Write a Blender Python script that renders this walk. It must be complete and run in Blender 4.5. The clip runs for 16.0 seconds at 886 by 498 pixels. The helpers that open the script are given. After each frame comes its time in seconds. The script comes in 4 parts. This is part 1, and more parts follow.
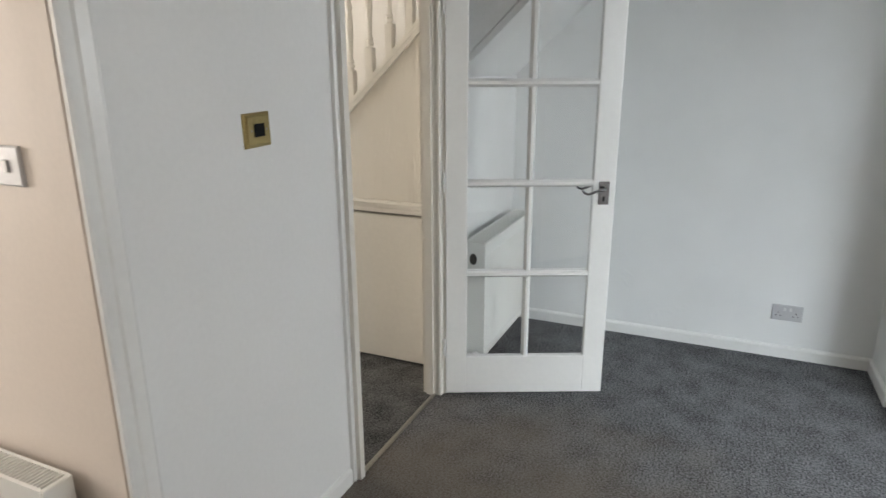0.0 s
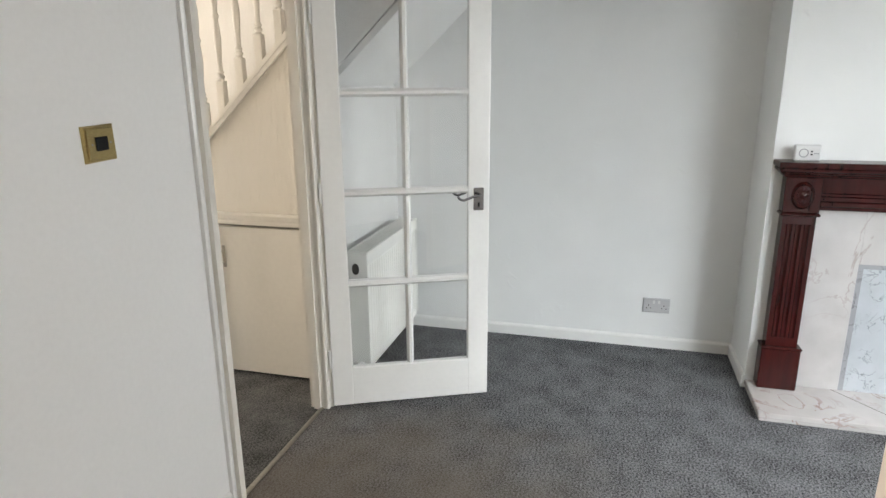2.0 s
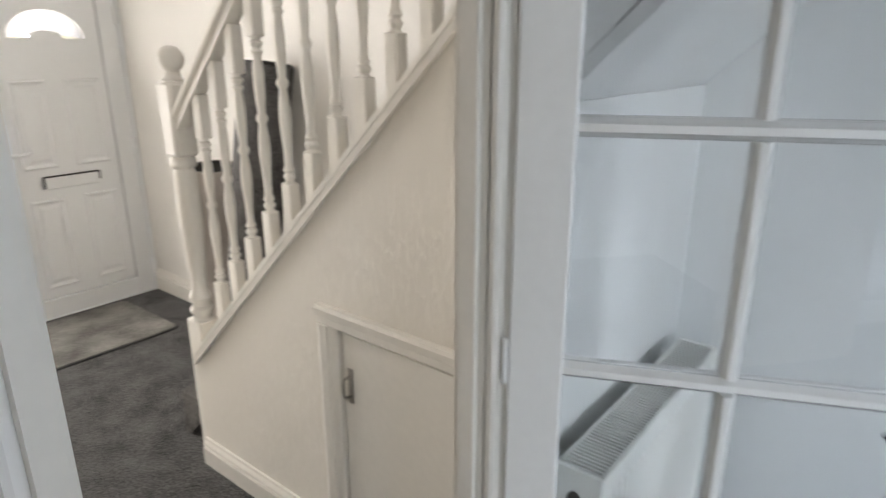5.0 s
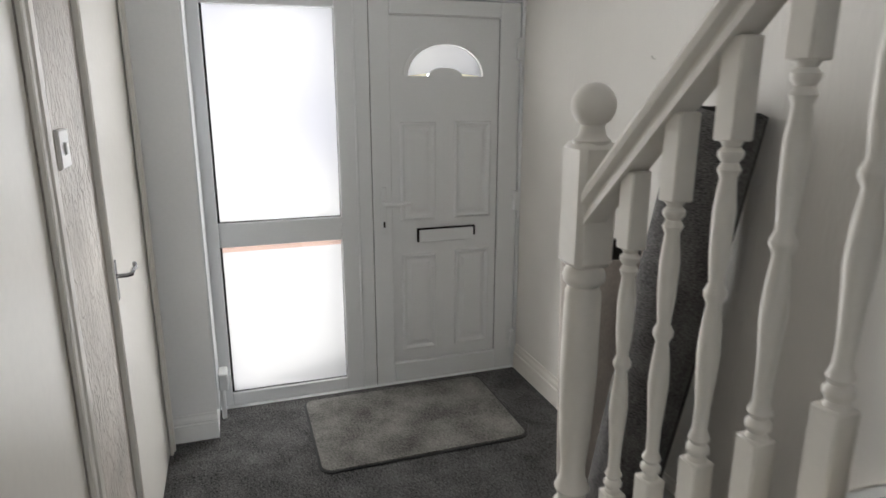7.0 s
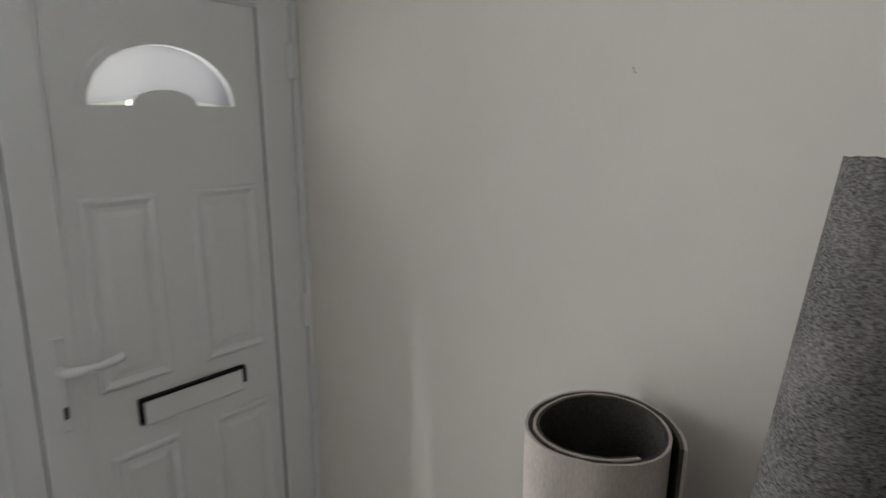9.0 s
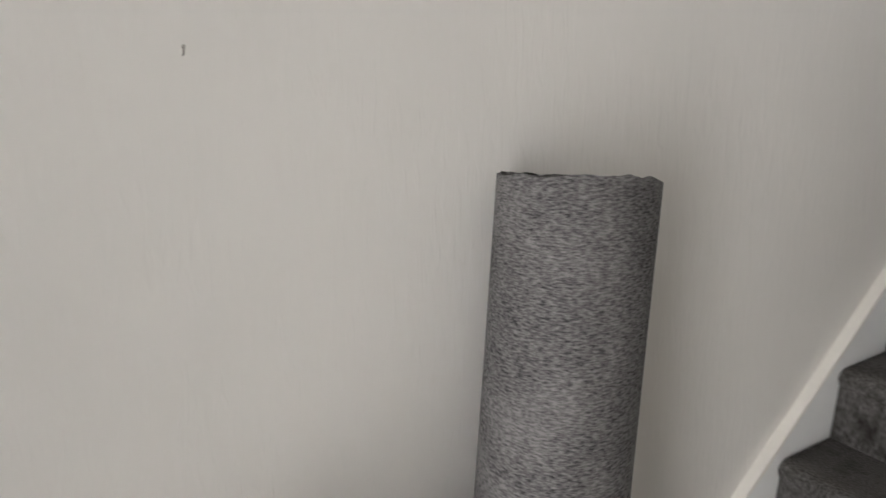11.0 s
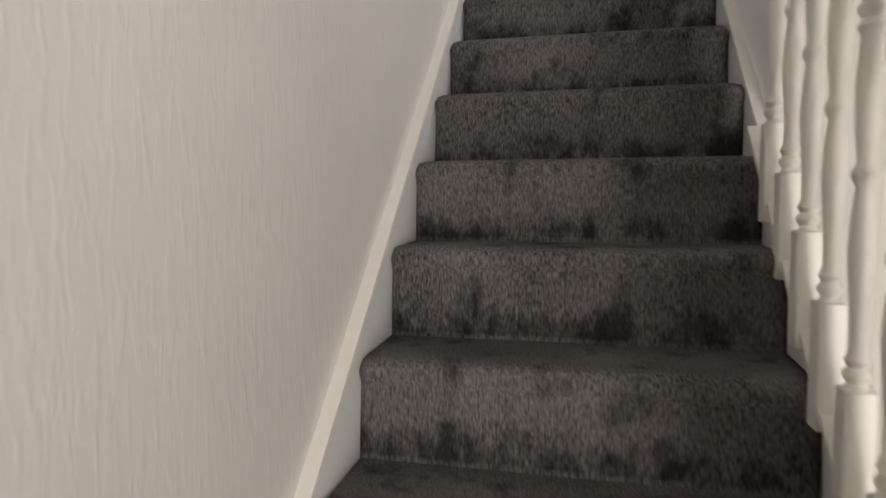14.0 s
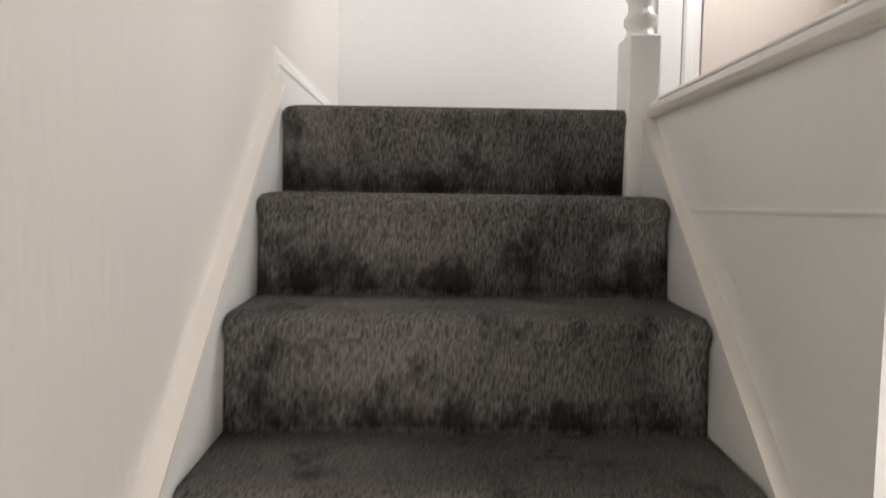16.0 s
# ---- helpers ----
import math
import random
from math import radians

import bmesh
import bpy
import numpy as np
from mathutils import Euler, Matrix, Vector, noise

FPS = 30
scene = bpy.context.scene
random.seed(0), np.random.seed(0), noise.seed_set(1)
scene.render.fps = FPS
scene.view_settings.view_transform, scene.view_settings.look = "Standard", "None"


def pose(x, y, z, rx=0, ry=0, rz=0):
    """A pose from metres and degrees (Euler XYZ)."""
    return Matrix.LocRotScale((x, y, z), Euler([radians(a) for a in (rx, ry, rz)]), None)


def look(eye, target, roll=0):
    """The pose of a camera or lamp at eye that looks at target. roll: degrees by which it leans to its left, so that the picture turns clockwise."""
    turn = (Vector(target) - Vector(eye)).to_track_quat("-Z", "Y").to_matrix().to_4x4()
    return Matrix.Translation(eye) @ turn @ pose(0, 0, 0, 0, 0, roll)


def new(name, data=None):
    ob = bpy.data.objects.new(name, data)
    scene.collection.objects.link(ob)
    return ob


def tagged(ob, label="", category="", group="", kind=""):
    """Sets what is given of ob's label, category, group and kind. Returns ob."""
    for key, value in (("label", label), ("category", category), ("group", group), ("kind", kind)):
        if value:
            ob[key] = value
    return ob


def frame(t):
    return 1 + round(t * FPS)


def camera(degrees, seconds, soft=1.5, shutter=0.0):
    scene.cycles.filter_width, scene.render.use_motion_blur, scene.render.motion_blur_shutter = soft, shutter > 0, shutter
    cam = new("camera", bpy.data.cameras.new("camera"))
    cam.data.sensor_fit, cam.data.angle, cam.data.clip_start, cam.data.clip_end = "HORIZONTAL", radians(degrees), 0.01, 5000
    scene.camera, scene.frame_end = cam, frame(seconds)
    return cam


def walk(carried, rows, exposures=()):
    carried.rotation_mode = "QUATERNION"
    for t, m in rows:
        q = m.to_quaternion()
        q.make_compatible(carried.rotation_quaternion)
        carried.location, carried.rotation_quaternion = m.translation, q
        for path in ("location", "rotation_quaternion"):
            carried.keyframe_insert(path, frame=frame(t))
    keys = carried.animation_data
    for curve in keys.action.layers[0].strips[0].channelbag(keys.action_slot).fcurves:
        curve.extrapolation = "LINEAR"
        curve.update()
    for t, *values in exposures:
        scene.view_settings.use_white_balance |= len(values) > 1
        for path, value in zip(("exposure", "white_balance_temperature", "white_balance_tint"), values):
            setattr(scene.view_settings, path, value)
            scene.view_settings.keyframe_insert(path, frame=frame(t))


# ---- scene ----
cam = camera(70.49, 16.0, soft=1.5, shutter=0.3)
PATH = [
    (0.0, pose(2.757, 1.180, 1.540, 73.95, 0.21, 113.90)),
    (0.5, pose(2.755, 1.204, 1.547, 74.01, 0.24, 108.68)),
    (1.0, pose(2.745, 1.235, 1.550, 74.29, 0.26, 106.06)),
    (1.5, pose(2.740, 1.262, 1.541, 74.69, 0.33, 105.19)),
    (2.0, pose(2.728, 1.297, 1.536, 74.82, 0.41, 104.99)),
    (2.5, pose(2.666, 1.295, 1.530, 74.76, 0.36, 103.67)),
    (3.0, pose(2.469, 1.236, 1.517, 74.19, 0.38, 102.67)),
    (3.5, pose(2.122, 1.074, 1.542, 73.80, 0.34, 101.98)),
    (4.0, pose(1.751, 1.002, 1.544, 73.05, 0.47, 101.41)),
    (4.5, pose(1.412, 0.842, 1.582, 72.52, 0.17, 111.83)),
    (5.0, pose(1.112, 0.625, 1.598, 72.48, 0.11, 128.65)),
    (5.2, pose(1.039, 0.578, 1.592, 72.75, -0.13, 135.33)),
    (6.2, pose(0.810, 0.010, 1.600, 74.60, 0.00, 151.00)),
    (7.3, pose(0.601, -0.582, 1.607, 76.64, 0.01, 162.97)),
    (7.5, pose(0.595, -0.739, 1.612, 77.71, 0.09, 162.78)),
    (7.7, pose(0.591, -0.892, 1.607, 78.03, -0.00, 162.70)),
    (8.0, pose(0.628, -1.152, 1.615, 78.02, -0.14, 160.34)),
    (8.1, pose(0.608, -1.266, 1.604, 77.96, -0.22, 158.71)),
    (8.5, pose(0.530, -1.508, 1.644, 77.85, -0.06, 147.44)),
    (9.0, pose(0.418, -1.892, 1.618, 78.69, 0.70, 129.50)),
    (9.2, pose(0.464, -2.018, 1.602, 79.36, 0.96, 119.68)),
    (10.2, pose(0.215, -2.330, 1.630, 78.20, 0.60, 86.50)),
    (11.3, pose(-0.081, -2.583, 1.659, 77.01, 0.28, 51.83)),
    (11.5, pose(-0.117, -2.599, 1.653, 77.18, 0.27, 44.61)),
    (12.0, pose(-0.152, -2.628, 1.659, 76.88, 0.02, 27.99)),
    (12.5, pose(-0.198, -2.574, 1.648, 76.94, 0.37, 14.58)),
    (12.8, pose(-0.221, -2.492, 1.632, 78.88, 0.32, 13.26)),
    (13.2, pose(-0.261, -2.231, 1.604, 85.63, 0.23, 13.07)),
    (13.5, pose(-0.310, -1.973, 1.654, 86.06, 0.20, 13.04)),
    (13.8, pose(-0.363, -1.786, 1.662, 86.12, 0.17, 13.35)),
    (14.0, pose(-0.437, -1.659, 1.681, 86.22, 0.02, 13.00)),
    (14.5, pose(-0.527, -1.350, 1.860, 86.35, -0.19, 8.27)),
    (15.0, pose(-0.513, -1.136, 1.998, 86.88, 0.08, 6.04)),
    (15.2, pose(-0.536, -1.038, 2.065, 86.39, -0.10, 5.47)),
    (15.5, pose(-0.534, -0.929, 2.152, 86.90, -0.07, 3.34)),
    (16.0, pose(-0.513, -0.741, 2.369, 86.16, -0.83, -0.64)),
]
EXPOSURES = [(0, 0.62, 6750, 11), (0.5, 0.78, 6850, 12), (1.0, 0.86, 6950, 12), (4.0, 0.92, 7000, 12), (4.5, 0.84, 6900, 12), (5.0, 0.64, 6300, 12), (7.3, -0.55, 5900, 10), (8.5, -0.97, 5850, 10), (9.0, -0.80, 5900, 10), (11.3, -0.26, 5950, 12), (11.5, -0.24, 5950, 12), (12.0, -0.10, 5950, 12), (12.5, 0.05, 6400, 14), (13.0, 0.08, 6750, 14), (13.5, -0.2, 6400, 14), (14.0, 0.10, 6350, 14), (14.5, 0.36, 6300, 14), (15.0, 0.50, 6350, 14), (16, 0.48, 6500, 14)]
walk(cam, PATH, exposures=EXPOSURES)

# ---- world and light ----
world = bpy.data.worlds.new("sky")
scene.world = world
world.use_nodes = True
wn = world.node_tree.nodes
sky = wn.new("ShaderNodeTexSky")
sky.sky_type, sky.sun_disc = "NISHITA", False
sky.sun_elevation, sky.sun_rotation = radians(38), radians(150)
wn["Background"].inputs["Strength"].default_value = 0.15
world.node_tree.links.new(sky.outputs[0], wn["Background"].inputs["Color"])

sun = new("sun", bpy.data.lights.new("sun", "SUN"))
sun.data.energy, sun.data.angle, sun.data.color = 0.8, radians(20), (1, 0.95, 0.88)
sun.matrix_world = look((6, 8, 9), (0, 0, 0))


def window_light(name, eye, target, width, height, power, colour=(1, 1, 1)):
    lamp = new(name, bpy.data.lights.new(name, "AREA"))
    lamp.data.shape, lamp.data.size, lamp.data.size_y = "RECTANGLE", width, height
    lamp.data.energy, lamp.data.color = power, colour
    lamp.matrix_world = look(eye, target)
    return lamp


# daylight standing in the window openings, outside the panes
for low, high, power in ((0.91, 2.04, 54), (0.03, 0.91, 35)):
    window_light("sidelight_daylight", (0.43, -3.74, (low + high) / 2), (0.03, -2.74, (low + high) / 2 - 0.04), 0.80, high - low, power, (1, 0.94, 0.86))
window_light("fanlight_daylight", (-0.45, -3.66, 1.76), (-0.45, 0, 1.76), 0.42, 0.18, 2.5, (1, 0.93, 0.82))
window_light("patio_daylight", (3.5, 4.7, 2.6), (0.7, 0.5, 0.1), 2.2, 1.6, 165, (0.80, 0.91, 1))
window_light("rear_daylight", (0.48, 5.44, 1.50), (0.5, 0, -1.3), 1.42, 1.15, 17.5, (0.90, 0.955, 1)).data.spread = radians(110)
# landing window is out of view, assumed from the bright landing wall
window_light("landing_daylight", (1.14, 0.85, 3.93), (-0.6, 1.5, 3.3), 0.8, 0.9, 27, (1, 0.96, 0.92))
# lamp for an unseen front window, added to light the dining side
window_light("added_dining_daylight", (2.75, -3.75, 1.4), (2.75, 0, 1.2), 1.3, 1.1, 66, (1, 0.94, 0.88))


# ---- materials ----
def material(name, colour, rough=0.5, metal=0.0, grain=None, spread=0.06, bump=0.0, stretch=(1, 1, 1), blotch=None, dark=None, spec=0.5, coat=0.0, weight=0.5, edge=0.17):
    """Colour with a fine grain and larger blotches, and relief from the grain."""
    m = bpy.data.materials.new(name)
    m.use_nodes = True
    n, l = m.node_tree.nodes, m.node_tree.links
    b = n["Principled BSDF"]
    b.inputs["Roughness"].default_value, b.inputs["Metallic"].default_value = rough, metal
    b.inputs["Specular IOR Level"].default_value, b.inputs["Coat Weight"].default_value = spec, coat
    b.inputs["Base Color"].default_value = (*colour, 1)
    if grain:
        co, mp = n.new("ShaderNodeTexCoord"), n.new("ShaderNodeMapping")
        mp.inputs["Scale"].default_value = stretch
        l.new(co.outputs["Object"], mp.inputs["Vector"])
        fine, wide = n.new("ShaderNodeTexNoise"), n.new("ShaderNodeTexNoise")
        fine.inputs["Scale"].default_value, fine.inputs["Detail"].default_value = grain, 5
        wide.inputs["Scale"].default_value, wide.inputs["Detail"].default_value = blotch or grain / 40, 3
        l.new(mp.outputs[0], fine.inputs["Vector"]), l.new(co.outputs["Object"], wide.inputs["Vector"])
        mix = n.new("ShaderNodeMath")
        mix.operation = "MULTIPLY_ADD"
        mix.inputs[1].default_value = 1 - weight
        half = n.new("ShaderNodeMath")
        half.operation, half.inputs[1].default_value = "MULTIPLY", weight
        l.new(wide.outputs[0], half.inputs[0])
        l.new(fine.outputs[0], mix.inputs[0]), l.new(half.outputs[0], mix.inputs[2])
        ramp = n.new("ShaderNodeValToRGB")
        lo = dark or tuple(c * (1 - 2.5 * spread) for c in colour)
        hi = tuple(min(1, c * (1 + 2.5 * spread)) for c in colour)
        ramp.color_ramp.elements[0].position, ramp.color_ramp.elements[1].position = 0.5 - edge, 0.5 + edge
        ramp.color_ramp.elements[0].color, ramp.color_ramp.elements[1].color = (*lo, 1), (*hi, 1)
        l.new(mix.outputs[0], ramp.inputs[0]), l.new(ramp.outputs[0], b.inputs["Base Color"])
        if bump:
            bp = n.new("ShaderNodeBump")
            bp.inputs["Strength"].default_value, bp.inputs["Distance"].default_value = 1.0, bump
            l.new(fine.outputs[0], bp.inputs["Height"]), l.new(bp.outputs[0], b.inputs["Normal"])
    return m


def ridged(name, colour, rough, scale, stretch, depth, low=0.5, high=0.62, spread=0.03):
    """Paint over embossed paper: raised streaks on a plain ground."""
    m = material(name, colour, rough, grain=3, spread=spread, blotch=0.8)
    n, l = m.node_tree.nodes, m.node_tree.links
    co, mp, tex = n.new("ShaderNodeTexCoord"), n.new("ShaderNodeMapping"), n.new("ShaderNodeTexNoise")
    mp.inputs["Scale"].default_value = stretch
    tex.inputs["Scale"].default_value, tex.inputs["Detail"].default_value, tex.inputs["Distortion"].default_value = scale, 3, 0.6
    step = n.new("ShaderNodeMapRange")
    step.inputs["From Min"].default_value, step.inputs["From Max"].default_value = low, high
    bp = n.new("ShaderNodeBump")
    bp.inputs["Strength"].default_value, bp.inputs["Distance"].default_value = 1.0, depth
    l.new(co.outputs["Object"], mp.inputs["Vector"]), l.new(mp.outputs[0], tex.inputs["Vector"])
    l.new(tex.outputs[0], step.inputs["Value"]), l.new(step.outputs[0], bp.inputs["Height"])
    l.new(bp.outputs[0], n["Principled BSDF"].inputs["Normal"])
    return m


def marble(name, colour, vein, scale, width, rough=0.18):
    m = material(name, colour, rough, grain=9, spread=0.04, blotch=2)
    n, l = m.node_tree.nodes, m.node_tree.links
    b = n["Principled BSDF"]
    base = b.inputs["Base Color"].links[0].from_socket
    co, tex = n.new("ShaderNodeTexCoord"), n.new("ShaderNodeTexNoise")
    tex.inputs["Scale"].default_value, tex.inputs["Detail"].default_value, tex.inputs["Distortion"].default_value = scale, 5, 1.6
    l.new(co.outputs["Object"], tex.inputs["Vector"])
    off, ab, rg, thin = n.new("ShaderNodeMath"), n.new("ShaderNodeMath"), n.new("ShaderNodeMapRange"), n.new("ShaderNodeTexNoise")
    off.operation, off.inputs[1].default_value, ab.operation = "SUBTRACT", 0.5, "ABSOLUTE"
    rg.inputs["From Min"].default_value, rg.inputs["From Max"].default_value = 0, width
    rg.inputs["To Min"].default_value, rg.inputs["To Max"].default_value = 0.75, 0
    l.new(tex.outputs[0], off.inputs[0]), l.new(off.outputs[0], ab.inputs[0]), l.new(ab.outputs[0], rg.inputs["Value"])
    thin.inputs["Scale"].default_value = scale * 0.9
    fade = n.new("ShaderNodeMapRange")
    fade.inputs["From Min"].default_value, fade.inputs["From Max"].default_value = 0.42, 0.62
    mul = n.new("ShaderNodeMath")
    mul.operation = "MULTIPLY"
    l.new(co.outputs["Object"], thin.inputs["Vector"]), l.new(thin.outputs[0], fade.inputs["Value"])
    l.new(rg.outputs[0], mul.inputs[0]), l.new(fade.outputs[0], mul.inputs[1])
    mx = n.new("ShaderNodeMix")
    mx.data_type = "RGBA"
    mx.inputs["B"].default_value = (*vein, 1)
    l.new(base, mx.inputs["A"]), l.new(mul.outputs[0], mx.inputs["Factor"]), l.new(mx.outputs["Result"], b.inputs["Base Color"])
    return m


def glass(name, rough=0.0, colour=(1, 1, 1)):
    m = bpy.data.materials.new(name)
    m.use_nodes = True
    b = m.node_tree.nodes["Principled BSDF"]
    b.inputs["Transmission Weight"].default_value, b.inputs["IOR"].default_value = 1, 1.45
    b.inputs["Roughness"].default_value, b.inputs["Base Color"].default_value = rough, (*colour, 1)
    return m


WHITE_WALL = ridged("white_painted_plaster", (0.81, 0.82, 0.81), 0.62, 14, (1, 1, 1), 0.0008, 0.64, 0.72, 0.015)
PANEL_WALL = material("smooth_white_paint", (0.82, 0.82, 0.81), 0.5, grain=60, spread=0.01, bump=0.0002, blotch=1.2)
WALLPAPER = ridged("embossed_wallpaper", (0.74, 0.715, 0.67), 0.6, 62, (1, 1, 0.2), 0.0005, 0.46, 0.64, 0.015)
FLANK_PAPER = ridged("embossed_stair_paper", (0.75, 0.71, 0.64), 0.55, 80, (1, 1, 0.2), 0.0011, 0.48, 0.66, 0.012)
ROUGH_PAPER = ridged("heavy_wallpaper", (0.46, 0.42, 0.37), 0.65, 75, (1, 1, 0.3), 0.0035, 0.45, 0.6, 0.14)
DINING_WALL = material("pink_cream_paint", (0.74, 0.66, 0.59), 0.6, grain=70, spread=0.012, bump=0.0003, blotch=1.1)
CEILING = material("ceiling_paint", (0.86, 0.86, 0.85), 0.7, grain=80, spread=0.01, bump=0.0003, blotch=1)
GLOSS = material("cream_gloss_paint", (0.755, 0.725, 0.665), 0.3, grain=40, spread=0.012, bump=0.0003, blotch=2)
GLOSS_WHITE = material("white_gloss_paint", (0.84, 0.84, 0.82), 0.25, grain=40, spread=0.01, bump=0.0003, blotch=2)
UPVC = material("white_upvc", (0.79, 0.80, 0.80), 0.3, grain=90, spread=0.008, blotch=1.5)
RADIATOR = material("radiator_enamel", (0.80, 0.80, 0.76), 0.3, grain=50, spread=0.008, blotch=2)
CARPET = material("grey_carpet", (0.136, 0.138, 0.144), 0.95, grain=122, spread=0.50, bump=0.009, blotch=7, spec=0.1, weight=0.12, edge=0.09)
HALL_CARPET = material("hall_carpet", (0.10, 0.098, 0.096), 0.95, grain=125, spread=0.46, bump=0.009, blotch=7, spec=0.1, weight=0.18, edge=0.11)
STAIR_CARPET = material("worn_stair_carpet", (0.116, 0.110, 0.103), 0.95, grain=240, spread=0.28, bump=0.006, stretch=(1, 1, 0.28), blotch=4, spec=0.1, weight=0.30, edge=0.15)
# short uneven tufts
for pile in (CARPET, HALL_CARPET):
    for node in pile.node_tree.nodes:
        if node.bl_idname == "ShaderNodeTexNoise" and node.inputs["Scale"].default_value > 50:
            node.inputs["Roughness"].default_value = 0.8
# brown soiling and warm window light painted on living room carpet by the doorway
nodes, links = CARPET.node_tree.nodes, CARPET.node_tree.links
co, away, tex, mix = nodes.new("ShaderNodeTexCoord"), nodes.new("ShaderNodeVectorMath"), nodes.new("ShaderNodeTexNoise"), nodes.new("ShaderNodeMix")
away.operation, away.inputs[1].default_value = "DISTANCE", (1.35, 0.5, 0)
tex.inputs["Scale"].default_value, tex.inputs["Detail"].default_value = 3.0, 6
wander, fade = nodes.new("ShaderNodeMath"), nodes.new("ShaderNodeMapRange")
wander.operation, wander.inputs[1].default_value = "MULTIPLY_ADD", 1.3
fade.inputs["From Min"].default_value, fade.inputs["From Max"].default_value = 1.25, 2.0
fade.inputs["To Min"].default_value, fade.inputs["To Max"].default_value = 0.62, 0.0
mix.data_type, mix.inputs["B"].default_value = "RGBA", (0.200, 0.168, 0.132, 1)
base = nodes["Principled BSDF"].inputs["Base Color"]
links.new(co.outputs["Object"], away.inputs[0]), links.new(co.outputs["Object"], tex.inputs["Vector"])
links.new(tex.outputs[0], wander.inputs[0]), links.new(away.outputs["Value"], wander.inputs[2]), links.new(wander.outputs[0], fade.inputs["Value"])
links.new(fade.outputs[0], mix.inputs["Factor"]), links.new(base.links[0].from_socket, mix.inputs["A"]), links.new(mix.outputs["Result"], base)
# trodden-in dark stains, and the riser shade painted with them
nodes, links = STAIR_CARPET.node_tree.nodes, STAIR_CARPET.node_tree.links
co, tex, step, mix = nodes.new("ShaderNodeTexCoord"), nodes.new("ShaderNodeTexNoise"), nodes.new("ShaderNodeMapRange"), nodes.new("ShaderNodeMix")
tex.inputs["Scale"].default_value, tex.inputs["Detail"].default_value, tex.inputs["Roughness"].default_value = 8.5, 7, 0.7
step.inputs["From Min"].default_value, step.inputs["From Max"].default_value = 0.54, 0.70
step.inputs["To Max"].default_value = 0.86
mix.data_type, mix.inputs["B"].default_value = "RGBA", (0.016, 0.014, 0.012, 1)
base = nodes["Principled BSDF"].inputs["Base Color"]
# shade with ragged stains painted low, one band to every rise of the flight
split, foot_shade, add = nodes.new("ShaderNodeSeparateXYZ"), nodes.new("ShaderNodeValToRGB"), nodes.new("ShaderNodeMath")
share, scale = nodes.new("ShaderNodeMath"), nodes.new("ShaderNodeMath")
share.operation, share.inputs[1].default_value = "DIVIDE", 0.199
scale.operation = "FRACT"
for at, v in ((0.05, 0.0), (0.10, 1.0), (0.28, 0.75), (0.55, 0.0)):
    e = foot_shade.color_ramp.elements.new(at)
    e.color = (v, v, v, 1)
foot_shade.color_ramp.elements[-1].color = (0, 0, 0, 1)
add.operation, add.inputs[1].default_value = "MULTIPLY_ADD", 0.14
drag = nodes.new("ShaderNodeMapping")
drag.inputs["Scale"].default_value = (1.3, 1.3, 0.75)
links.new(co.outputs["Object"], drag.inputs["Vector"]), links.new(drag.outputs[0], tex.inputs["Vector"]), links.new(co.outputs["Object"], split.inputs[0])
links.new(split.outputs["Z"], share.inputs[0]), links.new(share.outputs[0], scale.inputs[0]), links.new(scale.outputs[0], foot_shade.inputs[0])
links.new(foot_shade.outputs[0], add.inputs[0]), links.new(tex.outputs[0], add.inputs[2])
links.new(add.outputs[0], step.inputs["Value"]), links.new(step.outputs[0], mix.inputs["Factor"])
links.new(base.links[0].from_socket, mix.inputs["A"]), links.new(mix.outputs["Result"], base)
ROLL_CARPET = material("mottled_carpet_offcut", (0.135, 0.13, 0.126), 0.95, grain=380, spread=0.32, bump=0.005, stretch=(0.27, 0.27, 1.0), blotch=12, spec=0.1, dark=(0.04, 0.039, 0.04), weight=0.25, edge=0.17)
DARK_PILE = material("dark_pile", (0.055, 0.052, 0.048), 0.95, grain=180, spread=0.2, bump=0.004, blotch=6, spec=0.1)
BACKING = material("carpet_backing", (0.44, 0.40, 0.36), 0.85, grain=300, spread=0.08, bump=0.0012, stretch=(1, 1, 0.25), blotch=4, spec=0.2)
MAT_PILE = material("doormat_pile", (0.172, 0.166, 0.152), 0.95, grain=110, spread=0.25, bump=0.005, blotch=5, spec=0.1, weight=0.5, edge=0.15)
RUBBER = material("black_rubber", (0.02, 0.02, 0.02), 0.6, grain=60, spread=0.1)
MAHOGANY = material("mahogany_varnish", (0.036, 0.0050, 0.0040), 0.2, grain=40, spread=0.14, bump=0.00005, stretch=(1, 1, 0.09), blotch=3, spec=0.4)
MARBLE = marble("pink_veined_marble", (0.52, 0.50, 0.49), (0.36, 0.29, 0.27), 2.2, 0.012)
HEARTH_MARBLE = marble("pink_veined_hearth_marble", (0.50, 0.475, 0.46), (0.25, 0.12, 0.10), 3.4, 0.020)
GREY_MARBLE = marble("grey_veined_marble", (0.47, 0.50, 0.53), (0.06, 0.065, 0.07), 11, 0.022, 0.22)
EDGE_MARBLE = marble("dark_grey_marble_edge", (0.33, 0.335, 0.35), (0.05, 0.05, 0.055), 12, 0.03, 0.25)
CHROME = material("chrome", (0.30, 0.30, 0.31), 0.16, 1.0, grain=30, spread=0.03)
BRASS = material("brushed_brass", (0.42, 0.33, 0.15), 0.35, 1.0, grain=90, spread=0.08, stretch=(1, 1, 6))
STEEL = material("dull_steel", (0.40, 0.38, 0.34), 0.35, 1.0, grain=70, spread=0.06)
BLACK = material("black_plastic", (0.008, 0.008, 0.008), 0.5, grain=50, spread=0.1, spec=0.15)
